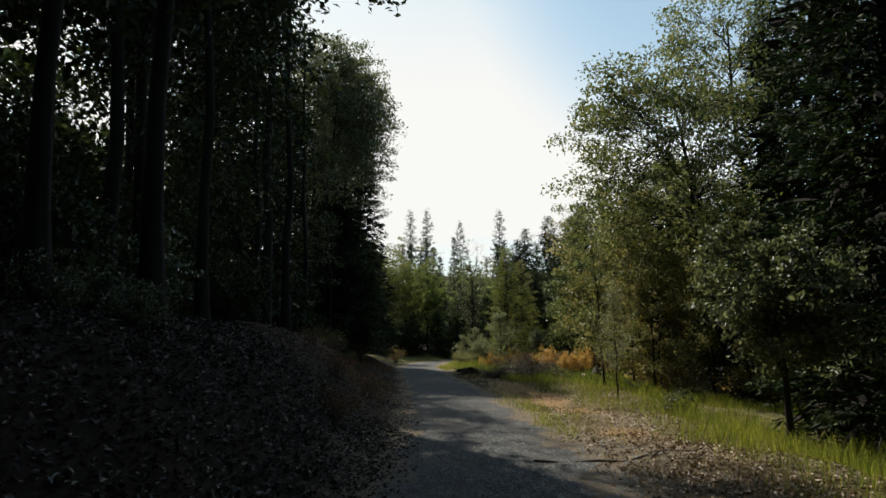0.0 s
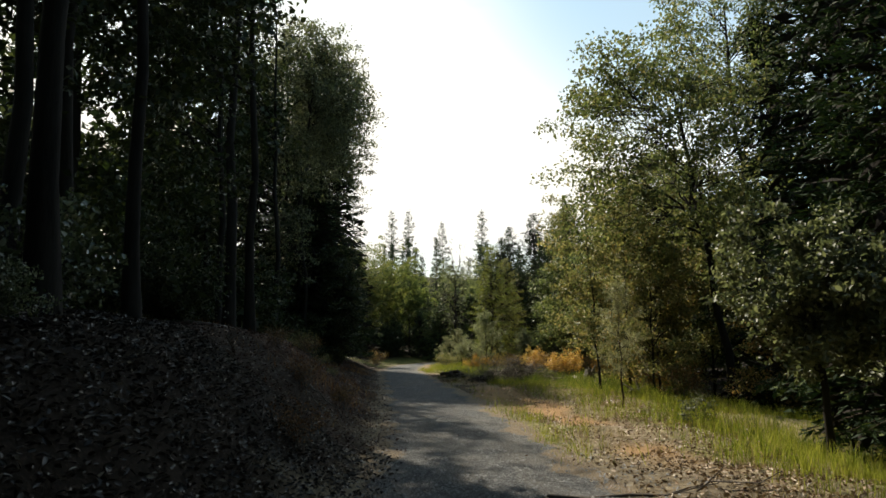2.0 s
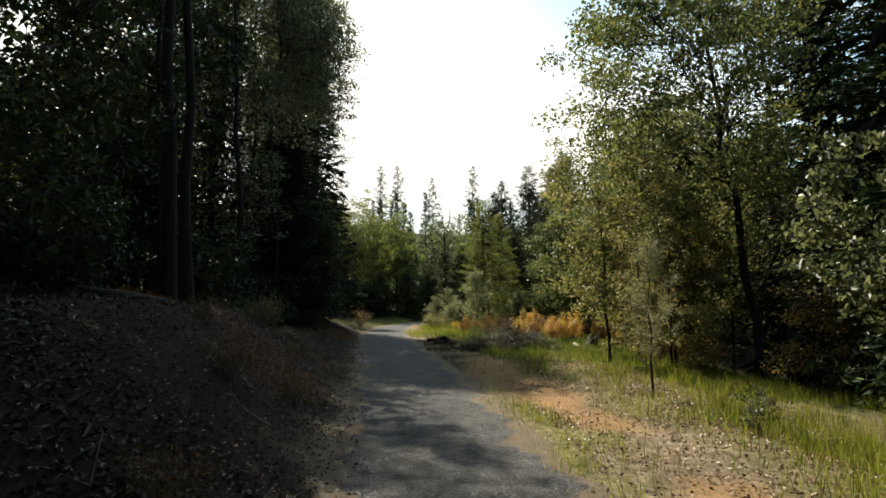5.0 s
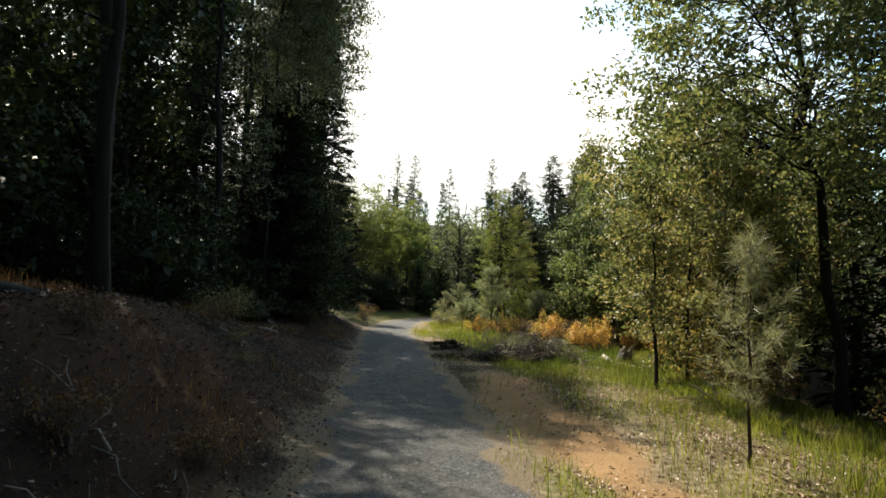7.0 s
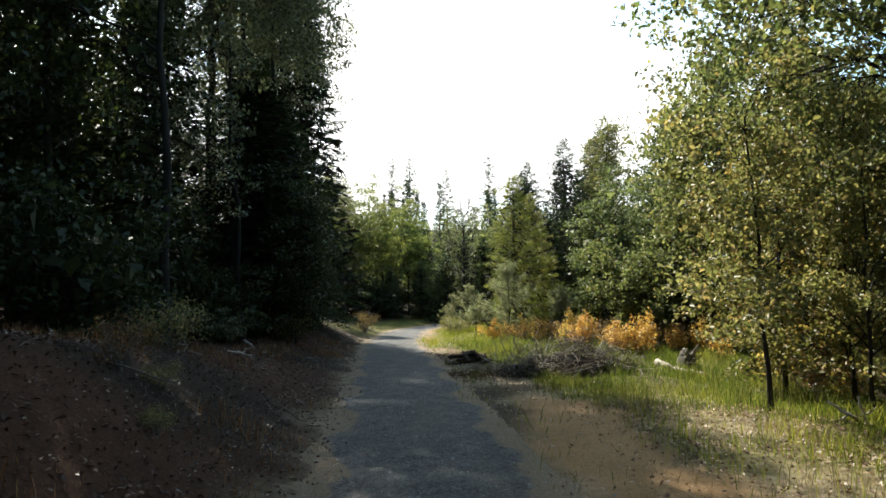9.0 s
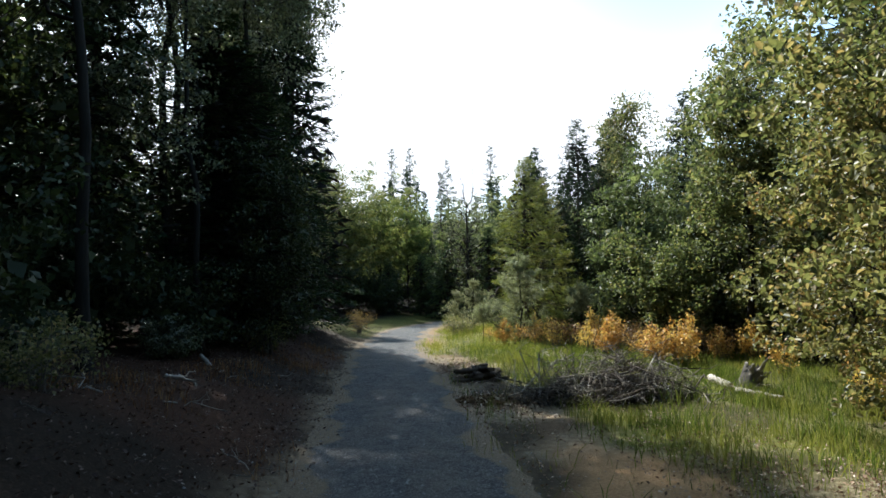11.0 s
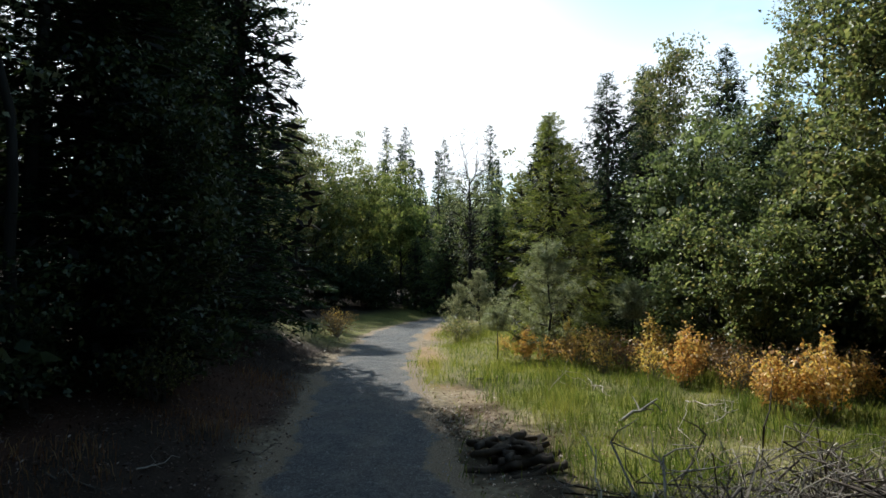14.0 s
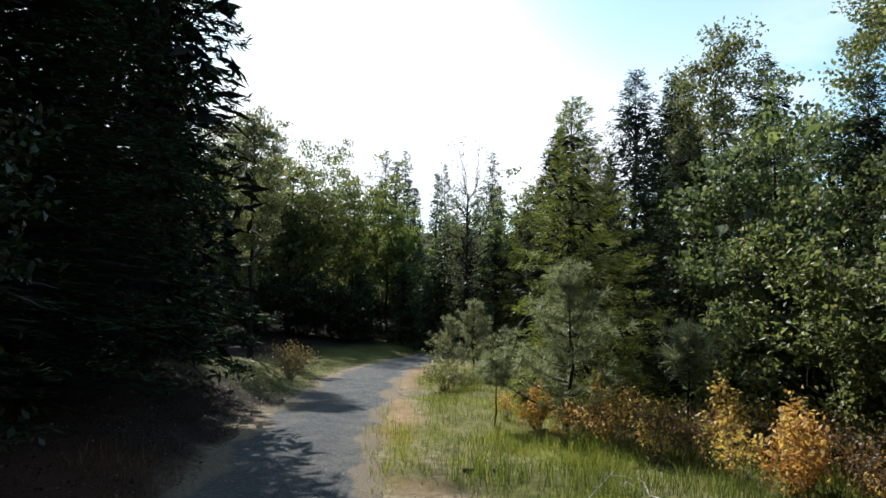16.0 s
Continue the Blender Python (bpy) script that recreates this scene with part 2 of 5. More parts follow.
BARK_FIR = bark_material("fir_bark", (0.022, 0.016, 0.012), (0.1, 0.075, 0.055), 7.0, 0.03)
BARK_GREY = bark_material("grey_bark", (0.05, 0.045, 0.04), (0.2, 0.18, 0.155), 11.0, 0.01)
DEADWOOD = bark_material("weathered_deadwood", (0.12, 0.1, 0.085), (0.42, 0.38, 0.33), 14.0, 0.006)
DARKWOOD = bark_material("dark_deadwood", (0.03, 0.025, 0.022), (0.15, 0.125, 0.105), 14.0, 0.006)
PALEWOOD = bark_material("bleached_wood", (0.22, 0.185, 0.145), (0.6, 0.54, 0.46), 16.0, 0.004)
CUTWOOD = plain_material("cut_wood", (0.3, 0.21, 0.13), (0.5, 0.39, 0.27), 20.0)
STONE = plain_material("gravel_stone", (0.09, 0.093, 0.098), (0.27, 0.27, 0.265), 6.0)


# ---- the lie of the land ----
def ease(a, b, v):
    t = np.clip((np.asarray(v, float) - a) / (b - a), 0, 1)
    return t * t * (3 - 2 * t)


def road_x(y):
    """The middle of the gravel track."""
    y = np.asarray(y, float)
    return 0.32 - 1.95 * np.clip((y - 7.5) / 23, 0, 1) ** 1.15 + 9.0 * ease(37, 66, y)


def bank(y):
    return 1.25 - 0.75 * ease(12, 21, y) - 0.35 * ease(36, 41, y)


def lie(x, y):
    """Height of the ground at x, y."""
    x, y = np.asarray(x, float), np.asarray(y, float)
    z = 0.05 - 0.022 * np.clip(y, -20, 45) + 0.11 * np.clip(y - 62, 0, 260) * ease(55, 95, y)
    u = road_x(y) - 0.95 - x
    z = z + bank(y) * ease(0, 2.0, u) + 0.10 * np.clip(u - 1.6, 0, 14)
    fade = 1 - ease(45, 62, y)
    near = ease(25, 20, y)
    z = z - fade * ((0.05 + 0.05 * near) * np.clip(x - 3.3, 0, 4) + 0.22 * ease(13, 9, y) * np.clip(x - 3.3, 0, 2) + 0.2 * near * np.clip(x - 6.5, 0, 8))
    return z


def rough_ground(x, y):
    return (0.030 * np.sin(1.9 * x + 0.7 * y) * np.sin(1.3 * y - 0.4 * x) + 0.018 * np.sin(4.7 * x - 1.1) * np.sin(5.3 * y)
            + 0.009 * np.sin(11.3 * x + 3.0) * np.sin(9.7 * y + x))


def floor_z(x, y):
    """The ground with its small humps, which die away on the track."""
    off = np.abs(x - road_x(y))
    return lie(x, y) + rough_ground(x, y) * (0.25 + 0.75 * ease(0.8, 1.8, off))


# ---- mesh helpers ----
def mesh_from(name, verts, quads, mats=(), smooth=False):
    verts, quads = np.ascontiguousarray(verts, np.float32), np.ascontiguousarray(quads, np.int32)
    me = bpy.data.meshes.new(name)
    k = quads.shape[1]
    me.vertices.add(len(verts))
    me.vertices.foreach_set("co", verts.ravel())
    me.loops.add(quads.size)
    me.loops.foreach_set("vertex_index", quads.ravel())
    me.polygons.add(len(quads))
    me.polygons.foreach_set("loop_start", np.arange(0, quads.size, k, dtype=np.int32))
    if smooth:
        me.polygons.foreach_set("use_smooth", np.ones(len(quads), bool))
    for m in mats:
        me.materials.append(m)
    me.update(calc_edges=True)
    return me


def part(name, me, parent, label=""):
    ob = new(name, me)
    ob.parent = parent
    return tagged(ob, label) if label else ob


def thing(name, place, label, category, group="", kind="", turn=0):
    ob = new(name)
    ob.empty_display_size = 0.2
    ob.matrix_world = pose(*place, 0, 0, turn)
    return tagged(ob, label, category, group, kind)


def tube(paths, sides=6):
    """One mesh's verts and quads out of (points, radii) paths."""
    V, Q, n0 = [], [], 0
    ang = np.arange(sides) * 2 * np.pi / sides
    ca, sa = np.cos(ang)[None, :, None], np.sin(ang)[None, :, None]
    for pts, rad in paths:
        pts, rad = np.asarray(pts, float), np.asarray(rad, float)
        t = np.gradient(pts, axis=0)
        t /= np.linalg.norm(t, axis=1)[:, None] + 1e-9
        ref = np.array([1.0, 0, 0]) if abs(t[0, 0]) < 0.8 else np.array([0, 1.0, 0])
        a = np.cross(t, ref)
        a /= np.linalg.norm(a, axis=1)[:, None] + 1e-9
        b = np.cross(t, a)
        V.append((pts[:, None] + rad[:, None, None] * (a[:, None] * ca + b[:, None] * sa)).reshape(-1, 3))
        k = len(pts)
        i = np.arange(k - 1)[:, None] * sides + n0
        j = np.arange(sides)[None]
        jn = (j + 1) % sides
        Q.append(np.stack([i + j, i + jn, i + sides + jn, i + sides + j], -1).reshape(-1, 4))
        n0 += k * sides
    return np.concatenate(V), np.concatenate(Q)


def unit(v):
    return v / (np.linalg.norm(v, axis=-1, keepdims=True) + 1e-9)


def blades(rng, c, length, width, lean=None, droop=0.0, fold=0.25, fine=False, level=0.0):
    """Leaf quads round the points c: folded lozenges that point every way, or along lean."""
    n = len(c)
    a = rng.normal(size=(n, 3))
    a[:, 2] -= droop
    if lean is not None:
        a = a * 0.45 + lean
    a = unit(a)
    b = unit(np.cross(a, rng.normal(size=(n, 3)) * 0.6 + np.array([0, 0, level])))
    nn = np.cross(a, b)
    nn *= np.where(nn[:, 2:] < 0, -1, 1)
    L = (length * rng.uniform(0.65, 1.25, n))[:, None]
    W = (width * rng.uniform(0.65, 1.25, n))[:, None]
    if fine:
        # two halves folded along the midrib, widest past the middle, the tip bent down
        up = nn * W * fold
        ends = [c - a * L * 0.5, c + a * L * 0.5 - up * 0.6]
        v = np.stack(ends + [c + s * b * W * w + up + a * L * f for s in (1, -1) for w, f in ((0.42, -0.22), (0.5, 0.2))], 1).reshape(-1, 3)
        k = np.arange(n)[:, None] * 6
        return v, np.concatenate([k + np.array([0, 2, 3, 1]), k + np.array([0, 1, 5, 4])], 0)
    v = np.stack([c - a * L * 0.5, c + b * W * 0.5 + nn * W * fold - a * L * 0.05, c + a * L * 0.5, c - b * W * 0.5 + nn * W * fold - a * L * 0.05], 1)
    return v.reshape(-1, 3), np.arange(4 * n).reshape(-1, 4)


def bend(rng, p, q, n=5, sag=0.0, wob=0.06):
    """A crooked path from p to q."""
    s = np.linspace(0, 1, n)[:, None]
    d = np.linalg.norm(q - p)
    w = rng.normal(size=(n, 3)) * wob * d * np.sin(np.pi * s)
    pts = p + (q - p) * s + w
    pts[:, 2] += sag * d * np.sin(np.pi * s[:, 0])
    return pts


# ---- plants ----
def broadleaf_meshes(seed, r0, crown_z, radii, tips, per_tip, leaf, mats, lean=(0, 0), limbs=9, cluster=0.22, twig=1, low=0.0, ragged=0.5, fork=0.25, hollow=0.25, crook=0.006, stem=1.0, fine=False, core=0, core_leaf=0.4):
    """Trunk, branches and crown of a broadleaf tree that stands at the origin. crown_z: middle of the crown; radii: its half sizes;
    fork: how far up the trunk the lowest limb leaves it."""
    rng = np.random.default_rng(seed)
    cen = np.array([lean[0], lean[1], crown_z])
    radii = np.array(radii)
    d = unit(rng.normal(size=(tips, 3)))
    k1, k2 = rng.normal(size=3) * 2.2, rng.normal(size=3) * 4.6
    out = 1 + ragged * (0.5 * np.sin(d @ k1 + seed) + 0.5 * np.sin(d @ k2 + 2 * seed))
    rad = rng.uniform(hollow, 1.0, tips) ** 0.5 * np.clip(out, 0.3, 1.45)
    target = cen + d * rad[:, None] * radii
    if low:
        target[:, 2] = np.where(target[:, 2] < low, low + rng.uniform(0, 0.25 * crown_z, tips), target[:, 2])
    top = np.array([cen[0] * stem, cen[1] * stem, crown_z + radii[2] * 0.5])
    base = np.array([0, 0, -0.25])
    trunk = bend(rng, base, top, 11, 0, crook)
    tr = r0 * np.linspace(1.0, 0.22, 11)
    tr[0] *= 1.45
    tr[1] *= 1.06
    limbs_at = cen + unit(rng.normal(size=(limbs, 3)) + np.array([0, 0, 0.25])) * radii * rng.uniform(0.4, 0.72, limbs)[:, None]
    wood, paths = [], []
    for e in limbs_at:
        reach = np.linalg.norm(e[:2] - cen[:2])
        f = np.clip((e[2] - reach * rng.uniform(0.5, 1.1)) / top[2], fork, 0.95)
        i = min(int(f * 10), 9)
        p = trunk[i] + (trunk[i + 1] - trunk[i]) * (f * 10 - i)
        path = bend(rng, p, e, 6, 0.08, 0.05)
        wood.append((path, max(r0 * (1 - f) * 0.68, r0 * 0.16) * np.linspace(1, 0.25, 6)))
        paths.append(path)
    near = np.argmin(((target[:, None] - limbs_at[None]) ** 2).sum(-1), 1)
    lv = []
    for n, (t, k) in enumerate(zip(target, near)):
        p = paths[k][rng.integers(2, 6)]
        tw = bend(rng, p, t, 4, 0.05, 0.08)
        if twig and n % twig == 0:
            wood.append((tw, np.array([1, 0.7, 0.45, 0.2]) * max(r0 * 0.10, 0.005)))
        lv.append(t + np.clip(rng.normal(size=(per_tip, 3)), -1.5, 1.5) * cluster * rng.uniform(0.6, 1.2) * np.array([1, 1, 0.5]))
        m = per_tip // 3
        lv.append(tw[2] + (t - tw[2]) * rng.uniform(-0.4, 1, (m, 1)) + rng.normal(size=(m, 3)) * cluster * 0.5)
    c = np.concatenate(lv)
    if core:
        # the shaded inner foliage, in bigger sprays
        inner = cen + unit(rng.normal(size=(core, 3))) * radii * (rng.uniform(0.05, 0.72, core) ** 0.6)[:, None]
    c[:, 2] = np.maximum(c[:, 2], 0.05)
    v, q = blades(rng, c, leaf, leaf * 0.62, droop=0.25, fine=fine, level=0.75)
    if core:
        iv, iq = blades(rng, inner, core_leaf, core_leaf * 0.6, level=0.5)
        q, v = np.concatenate([q, iq + len(v)]), np.concatenate([v, iv])
    tv, tq = tube([(trunk, tr)], 9)
    bv, bq = tube(wood, 4)
    return (mesh_from("trunk", tv, tq, [mats[0]], True), mesh_from("branches", bv, bq, [mats[0]], True), mesh_from("crown", v, q, [mats[1]]))


def tree(name, x, y, meshes, label, group="", turn=0, scale=1.0, sink=0.0, tall=1.0, category="tree"):
    ob = thing(name, (x, y, float(lie(x, y)) - sink), label, category, group, "", turn)
    ob.scale = (scale, scale, scale * tall)
    part("trunk" if category == "tree" else "stem", meshes[0], ob)
    tagged(part("bough", meshes[1], ob), kind="stuff")
    tagged(part("crown", meshes[2], ob), kind="stuff")
    return ob


def conifer_meshes(seed, h, radius, base, mats, branches=170, spray=0.16, dens=26, droop=0.25, r0=None, power=0.85, lift=0.0, m=3, slim=0.34, foot=0.15, core=0):
    """A fir: branches spread all up the trunk, with flat drooping sprays."""
    rng = np.random.default_rng(seed)
    r0 = r0 or 0.011 * h + 0.02
    trunk = bend(rng, np.array([0, 0, -0.25]), np.array([0.0, 0, h]), 9, 0, 0.006)
    wood, cs, dirs = [], [], []
    lob = rng.uniform(0, 6.28, 3)
    for i in range(branches):
        f = (i + rng.uniform(-1.5, 1.5)) / branches
        f = min(max(f, 0.0), 0.99)
        z = base + (h - base) * f
        a = i * 2.399 + rng.normal() * 0.3
        R = radius * (1 - f) ** power * (1 + 0.2 * math.sin(a + lob[0]) + 0.16 * math.sin(9 * f + lob[1]) * math.sin(2 * a + lob[2]))
        R *= 1 - foot * (1 - min(f / 0.22, 1.0))
        L = R * rng.uniform(0.65, 1.08) + 0.012 * h
        s = np.linspace(0, 1, 6)
        out = np.array([math.cos(a), math.sin(a), 0])
        up = lift + 0.55 * f ** 2
        pts = np.array([0, 0, z]) + out * (L * s)[:, None]
        pts[:, 2] += L * (up * s - droop * (1 - 0.6 * f) * s ** 2 * 1.2 + 0.12 * s ** 4)
        pts += rng.normal(size=(6, 3)) * 0.012 * L
        wood.append((pts[[0, 2, 5]], np.array([1, 0.6, 0.15]) * (r0 * 0.16 * (1 - f) + 0.004)))
        k = max(int(dens * L / radius * 1.4), 4)
        t = rng.uniform(0.06, 1.0, k) ** 0.75
        base_p = np.stack([np.interp(t, s, pts[:, j]) for j in range(3)], 1)
        side = np.cross(out, [0, 0, 1.0])
        w = rng.uniform(-1, 1, k) * (1.05 - t) * L * 0.55
        c = base_p + side * w[:, None] + np.array([0, 0, -1.0]) * (np.abs(w) * 0.25 + rng.uniform(0, 0.06, k) * L)[:, None]
        cs.append(c)
        dirs.append(unit(out * 0.8 + side * np.sign(w)[:, None] * 0.6 + np.array([0, 0, -0.2 + up * 0.6])))
    c, dr = np.concatenate(cs), np.concatenate(dirs)
    c = np.repeat(c, m, 0) + rng.normal(size=(len(c) * m, 3)) * spray * 0.42
    v, q = blades(rng, c, spray * 1.5, spray * slim, lean=np.repeat(dr, m, 0), fold=0.12)
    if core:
        # the dense dark inside of the crown, its shade put into near-black blades
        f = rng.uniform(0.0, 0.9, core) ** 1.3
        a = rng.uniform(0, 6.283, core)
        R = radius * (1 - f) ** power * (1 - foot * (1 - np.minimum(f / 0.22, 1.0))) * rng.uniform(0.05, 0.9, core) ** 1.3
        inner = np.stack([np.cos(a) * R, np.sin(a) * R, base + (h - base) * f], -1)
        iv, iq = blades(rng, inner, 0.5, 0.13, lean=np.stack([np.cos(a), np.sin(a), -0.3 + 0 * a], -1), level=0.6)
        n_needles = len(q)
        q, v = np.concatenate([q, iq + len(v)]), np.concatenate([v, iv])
    tv, tq = tube([(trunk, r0 * np.linspace(1.15, 0.06, 9))], 8)
    bv, bq = tube(wood, 3)
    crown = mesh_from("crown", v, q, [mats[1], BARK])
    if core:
        # the inner blades wear dark bark in place of shade
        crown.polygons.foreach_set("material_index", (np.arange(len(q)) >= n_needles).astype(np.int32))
    return (mesh_from("trunk", tv, tq, [mats[0]], True), mesh_from("branches", bv, bq, [mats[0]], True), crown)


def pine_meshes(seed, h, radius, base, mats, whorls=7, per=5, tufts=5, needles=46, length=0.16, r0=0.028, lift=0.5, width=0.006):
    """A young pine: upswept branches with round tufts of long needles."""
    rng = np.random.default_rng(seed)
    trunk = bend(rng, np.array([0, 0, -0.15]), np.array([0.0, 0, h]), 8, 0, 0.01)
    wood = [(trunk, r0 * np.linspace(1.1, 0.25, 8))]
    centres, ways = [np.array([0, 0, h])], [np.array([0, 0, 1.0])]
    for i in range(whorls):
        f = i / whorls
        z = base + (h - base) * f
        R = radius * (1 - f) ** 0.7
        for k in range(per):
            a = rng.uniform(0, 6.28)
            L = R * rng.uniform(0.6, 1.15)
            s = np.linspace(0, 1, 5)
            out = np.array([math.cos(a), math.sin(a), 0])
            pts = np.array([0, 0, z]) + out * (L * s)[:, None]
            pts[:, 2] += lift * L * s ** 1.6
            wood.append((pts, r0 * 0.3 * np.linspace(1, 0.35, 5) * (1 - 0.5 * f)))
            for t in np.linspace(0.3, 1, tufts):
                p = np.array([np.interp(t, s, pts[:, j]) for j in range(3)])
                centres.append(p + rng.normal(size=3) * 0.03)
                ways.append(unit(out * 0.6 + np.array([0, 0, 0.7])))
    c, w = np.array(centres), np.array(ways)
    c, w = np.repeat(c, needles, 0), np.repeat(w, needles, 0)
    d = unit(rng.normal(size=c.shape) * 0.8 + w * 0.75)
    L = length * rng.uniform(0.7, 1.15, len(c))[:, None]
    b = unit(np.cross(d, rng.normal(size=c.shape))) * width
    tip = c + d * L
    tip[:, 2] -= 0.12 * L[:, 0]
    v = np.stack([c - b, c + b, tip + b * 0.4, tip - b * 0.4], 1).reshape(-1, 3)
    tv, tq = tube(wood[:1], 7)
    bv, bq = tube(wood[1:], 4)
    return (mesh_from("trunk", tv, tq, [mats[0]], True), mesh_from("branches", bv, bq, [mats[0]], True),
            mesh_from("crown", v, np.arange(len(v)).reshape(-1, 4), [mats[1]]))


# ---- ground and track ----
def spread_axis(lo, hi, step, far_lo, far_hi, grow=1.16):
    mid = np.arange(lo, hi + step / 2, step)
    a, s, left = lo, step, []
    while a > far_lo:
        s *= grow
        a -= s
        left.append(a)
    a, s, right = hi, step, []
    while a < far_hi:
        s *= grow
        a += s
        right.append(a)
    return np.concatenate([left[::-1], mid, right])


def zone_attribute(me, name, values):
    at = me.attributes.new(name, "FLOAT", "POINT")
    at.data.foreach_set("value", np.ascontiguousarray(values, np.float32))


def wander(x, y):
    return 0.16 * np.sin(1.7 * y + 0.6) + 0.10 * np.sin(4.1 * y + 1.3 * x) + 0.07 * np.sin(8.3 * y - 2.0)


def dirt_amount(x, y):
    """Bare orange-tan earth along the track's east edge: a worn band that nears the gravel further on."""
    e = x - road_x(y) + wander(x, y) * 0.55
    wide = ease(11.8, 13.2, y) * ease(18.6, 17.4, y)
    mid = 1.85 - 0.15 * wide + 0.25 * ease(16, 18, y) * wide - 0.65 * ease(26, 29, y)
    band = ease(0.42 + 0.34 * wide, 0.2 + 0.2 * wide, np.abs(e - mid))
    patch = np.maximum(wide, ease(-0.35, 0.35, np.sin(0.95 * y + 2.3) + 0.5 * np.sin(2.3 * y + x) + 0.45)) * (1 - 0.45 * ease(27, 29, y))
    return band * ease(6.5, 8.5, y) * patch * (1 - 0.85 * ease(17.8, 19, y) * ease(28.6, 27.6, y))


def short_grass(x, y):
    """Low yellow grass between the gravel and the bare earth."""
    e = x - road_x(y) + wander(x + 1, y) * 0.5
    clump = ease(-0.5, 0.4, np.sin(2.2 * x + 1.5 * y) + np.sin(1.1 * y - 2.6 * x + 0.7))
    return ease(0.72, 1.0, e) * ease(1.75, 1.4, e) * ease(7.0, 9.0, y) * ease(34, 31, y) * (0.25 + 0.75 * clump) * (1 - 0.9 * ease(11.5, 12.8, y) * ease(28.4, 27.4, y))


def green_amount(x, y):
    """Where grass stands."""
    e = x - road_x(y) + wander(x + 3, y) * 0.7
    in_by = 1.9 - 0.25 * ease(20, 25, y) - 0.5 * ease(27, 30, y)
    g = np.clip((e - in_by) / 0.8, 0, 1)
    g = g * g * (3 - 2 * g) * ease(-2, 1.0, y)
    clump = np.sin(1.3 * x + 0.8 * y) * np.sin(0.9 * y - 0.7 * x + 1)
    thin = 0.35 + 0.65 * np.maximum(ease(-0.35, 0.3, clump), 0.4 * ease(21, 24, y))
    thin = thin * (1 - 0.5 * ease(10.5, 12, y) * ease(18, 16, y) * ease(5.0, 4.0, x))
    west = ease(-0.85, -1.2, e) * ease(-4.5, -2.5, e) * ease(33, 36, y)
    return np.clip(np.maximum(g * thin, 0.75 * short_grass(x, y)) + 0.7 * west, 0, 1) * ease(9.5, 6.5, x)


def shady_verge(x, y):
    """Verge litter with shade put into its dark colour: beside the brush pile and where the walk begins."""
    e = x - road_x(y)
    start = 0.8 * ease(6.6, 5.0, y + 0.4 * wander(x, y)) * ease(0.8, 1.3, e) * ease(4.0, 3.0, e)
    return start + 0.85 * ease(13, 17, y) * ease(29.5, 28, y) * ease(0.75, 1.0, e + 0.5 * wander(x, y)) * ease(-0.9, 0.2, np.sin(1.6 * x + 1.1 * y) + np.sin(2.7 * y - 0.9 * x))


def build_ground():
    xs = spread_axis(-6.0, 7.5, 0.18, -900, 900)
    ys = spread_axis(-2.0, 40.0, 0.2, -500, 1600)
    X, Y = np.meshgrid(xs, ys)
    # the bed of the track lies a little deeper than its gravel
    Z = floor_z(X, Y) - 0.07 * ease(0.95, 0.7, np.abs(X - road_x(Y)))
    n, m = len(ys), len(xs)
    i = np.arange(n - 1)[:, None] * m + np.arange(m - 1)[None]
    q = np.stack([i, i + 1, i + m + 1, i + m], -1).reshape(-1, 4)
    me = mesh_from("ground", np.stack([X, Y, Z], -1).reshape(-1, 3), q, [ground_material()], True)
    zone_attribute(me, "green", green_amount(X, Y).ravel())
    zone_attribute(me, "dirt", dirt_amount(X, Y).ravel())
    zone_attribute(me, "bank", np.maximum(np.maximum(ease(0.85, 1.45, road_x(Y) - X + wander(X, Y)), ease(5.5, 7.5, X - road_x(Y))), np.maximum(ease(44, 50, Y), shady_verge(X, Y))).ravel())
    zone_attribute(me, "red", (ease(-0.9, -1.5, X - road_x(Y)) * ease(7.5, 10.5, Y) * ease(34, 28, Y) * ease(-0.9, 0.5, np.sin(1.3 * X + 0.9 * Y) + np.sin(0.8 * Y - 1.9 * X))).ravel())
    return tagged(new("ground", me), "forest floor with leaf litter, bare tan earth and grass", "ground", kind="structure")


def attribute(nt, name):
    n = nt.nodes.new("ShaderNodeAttribute")
    n.attribute_name = name
    return n.outputs["Fac"]


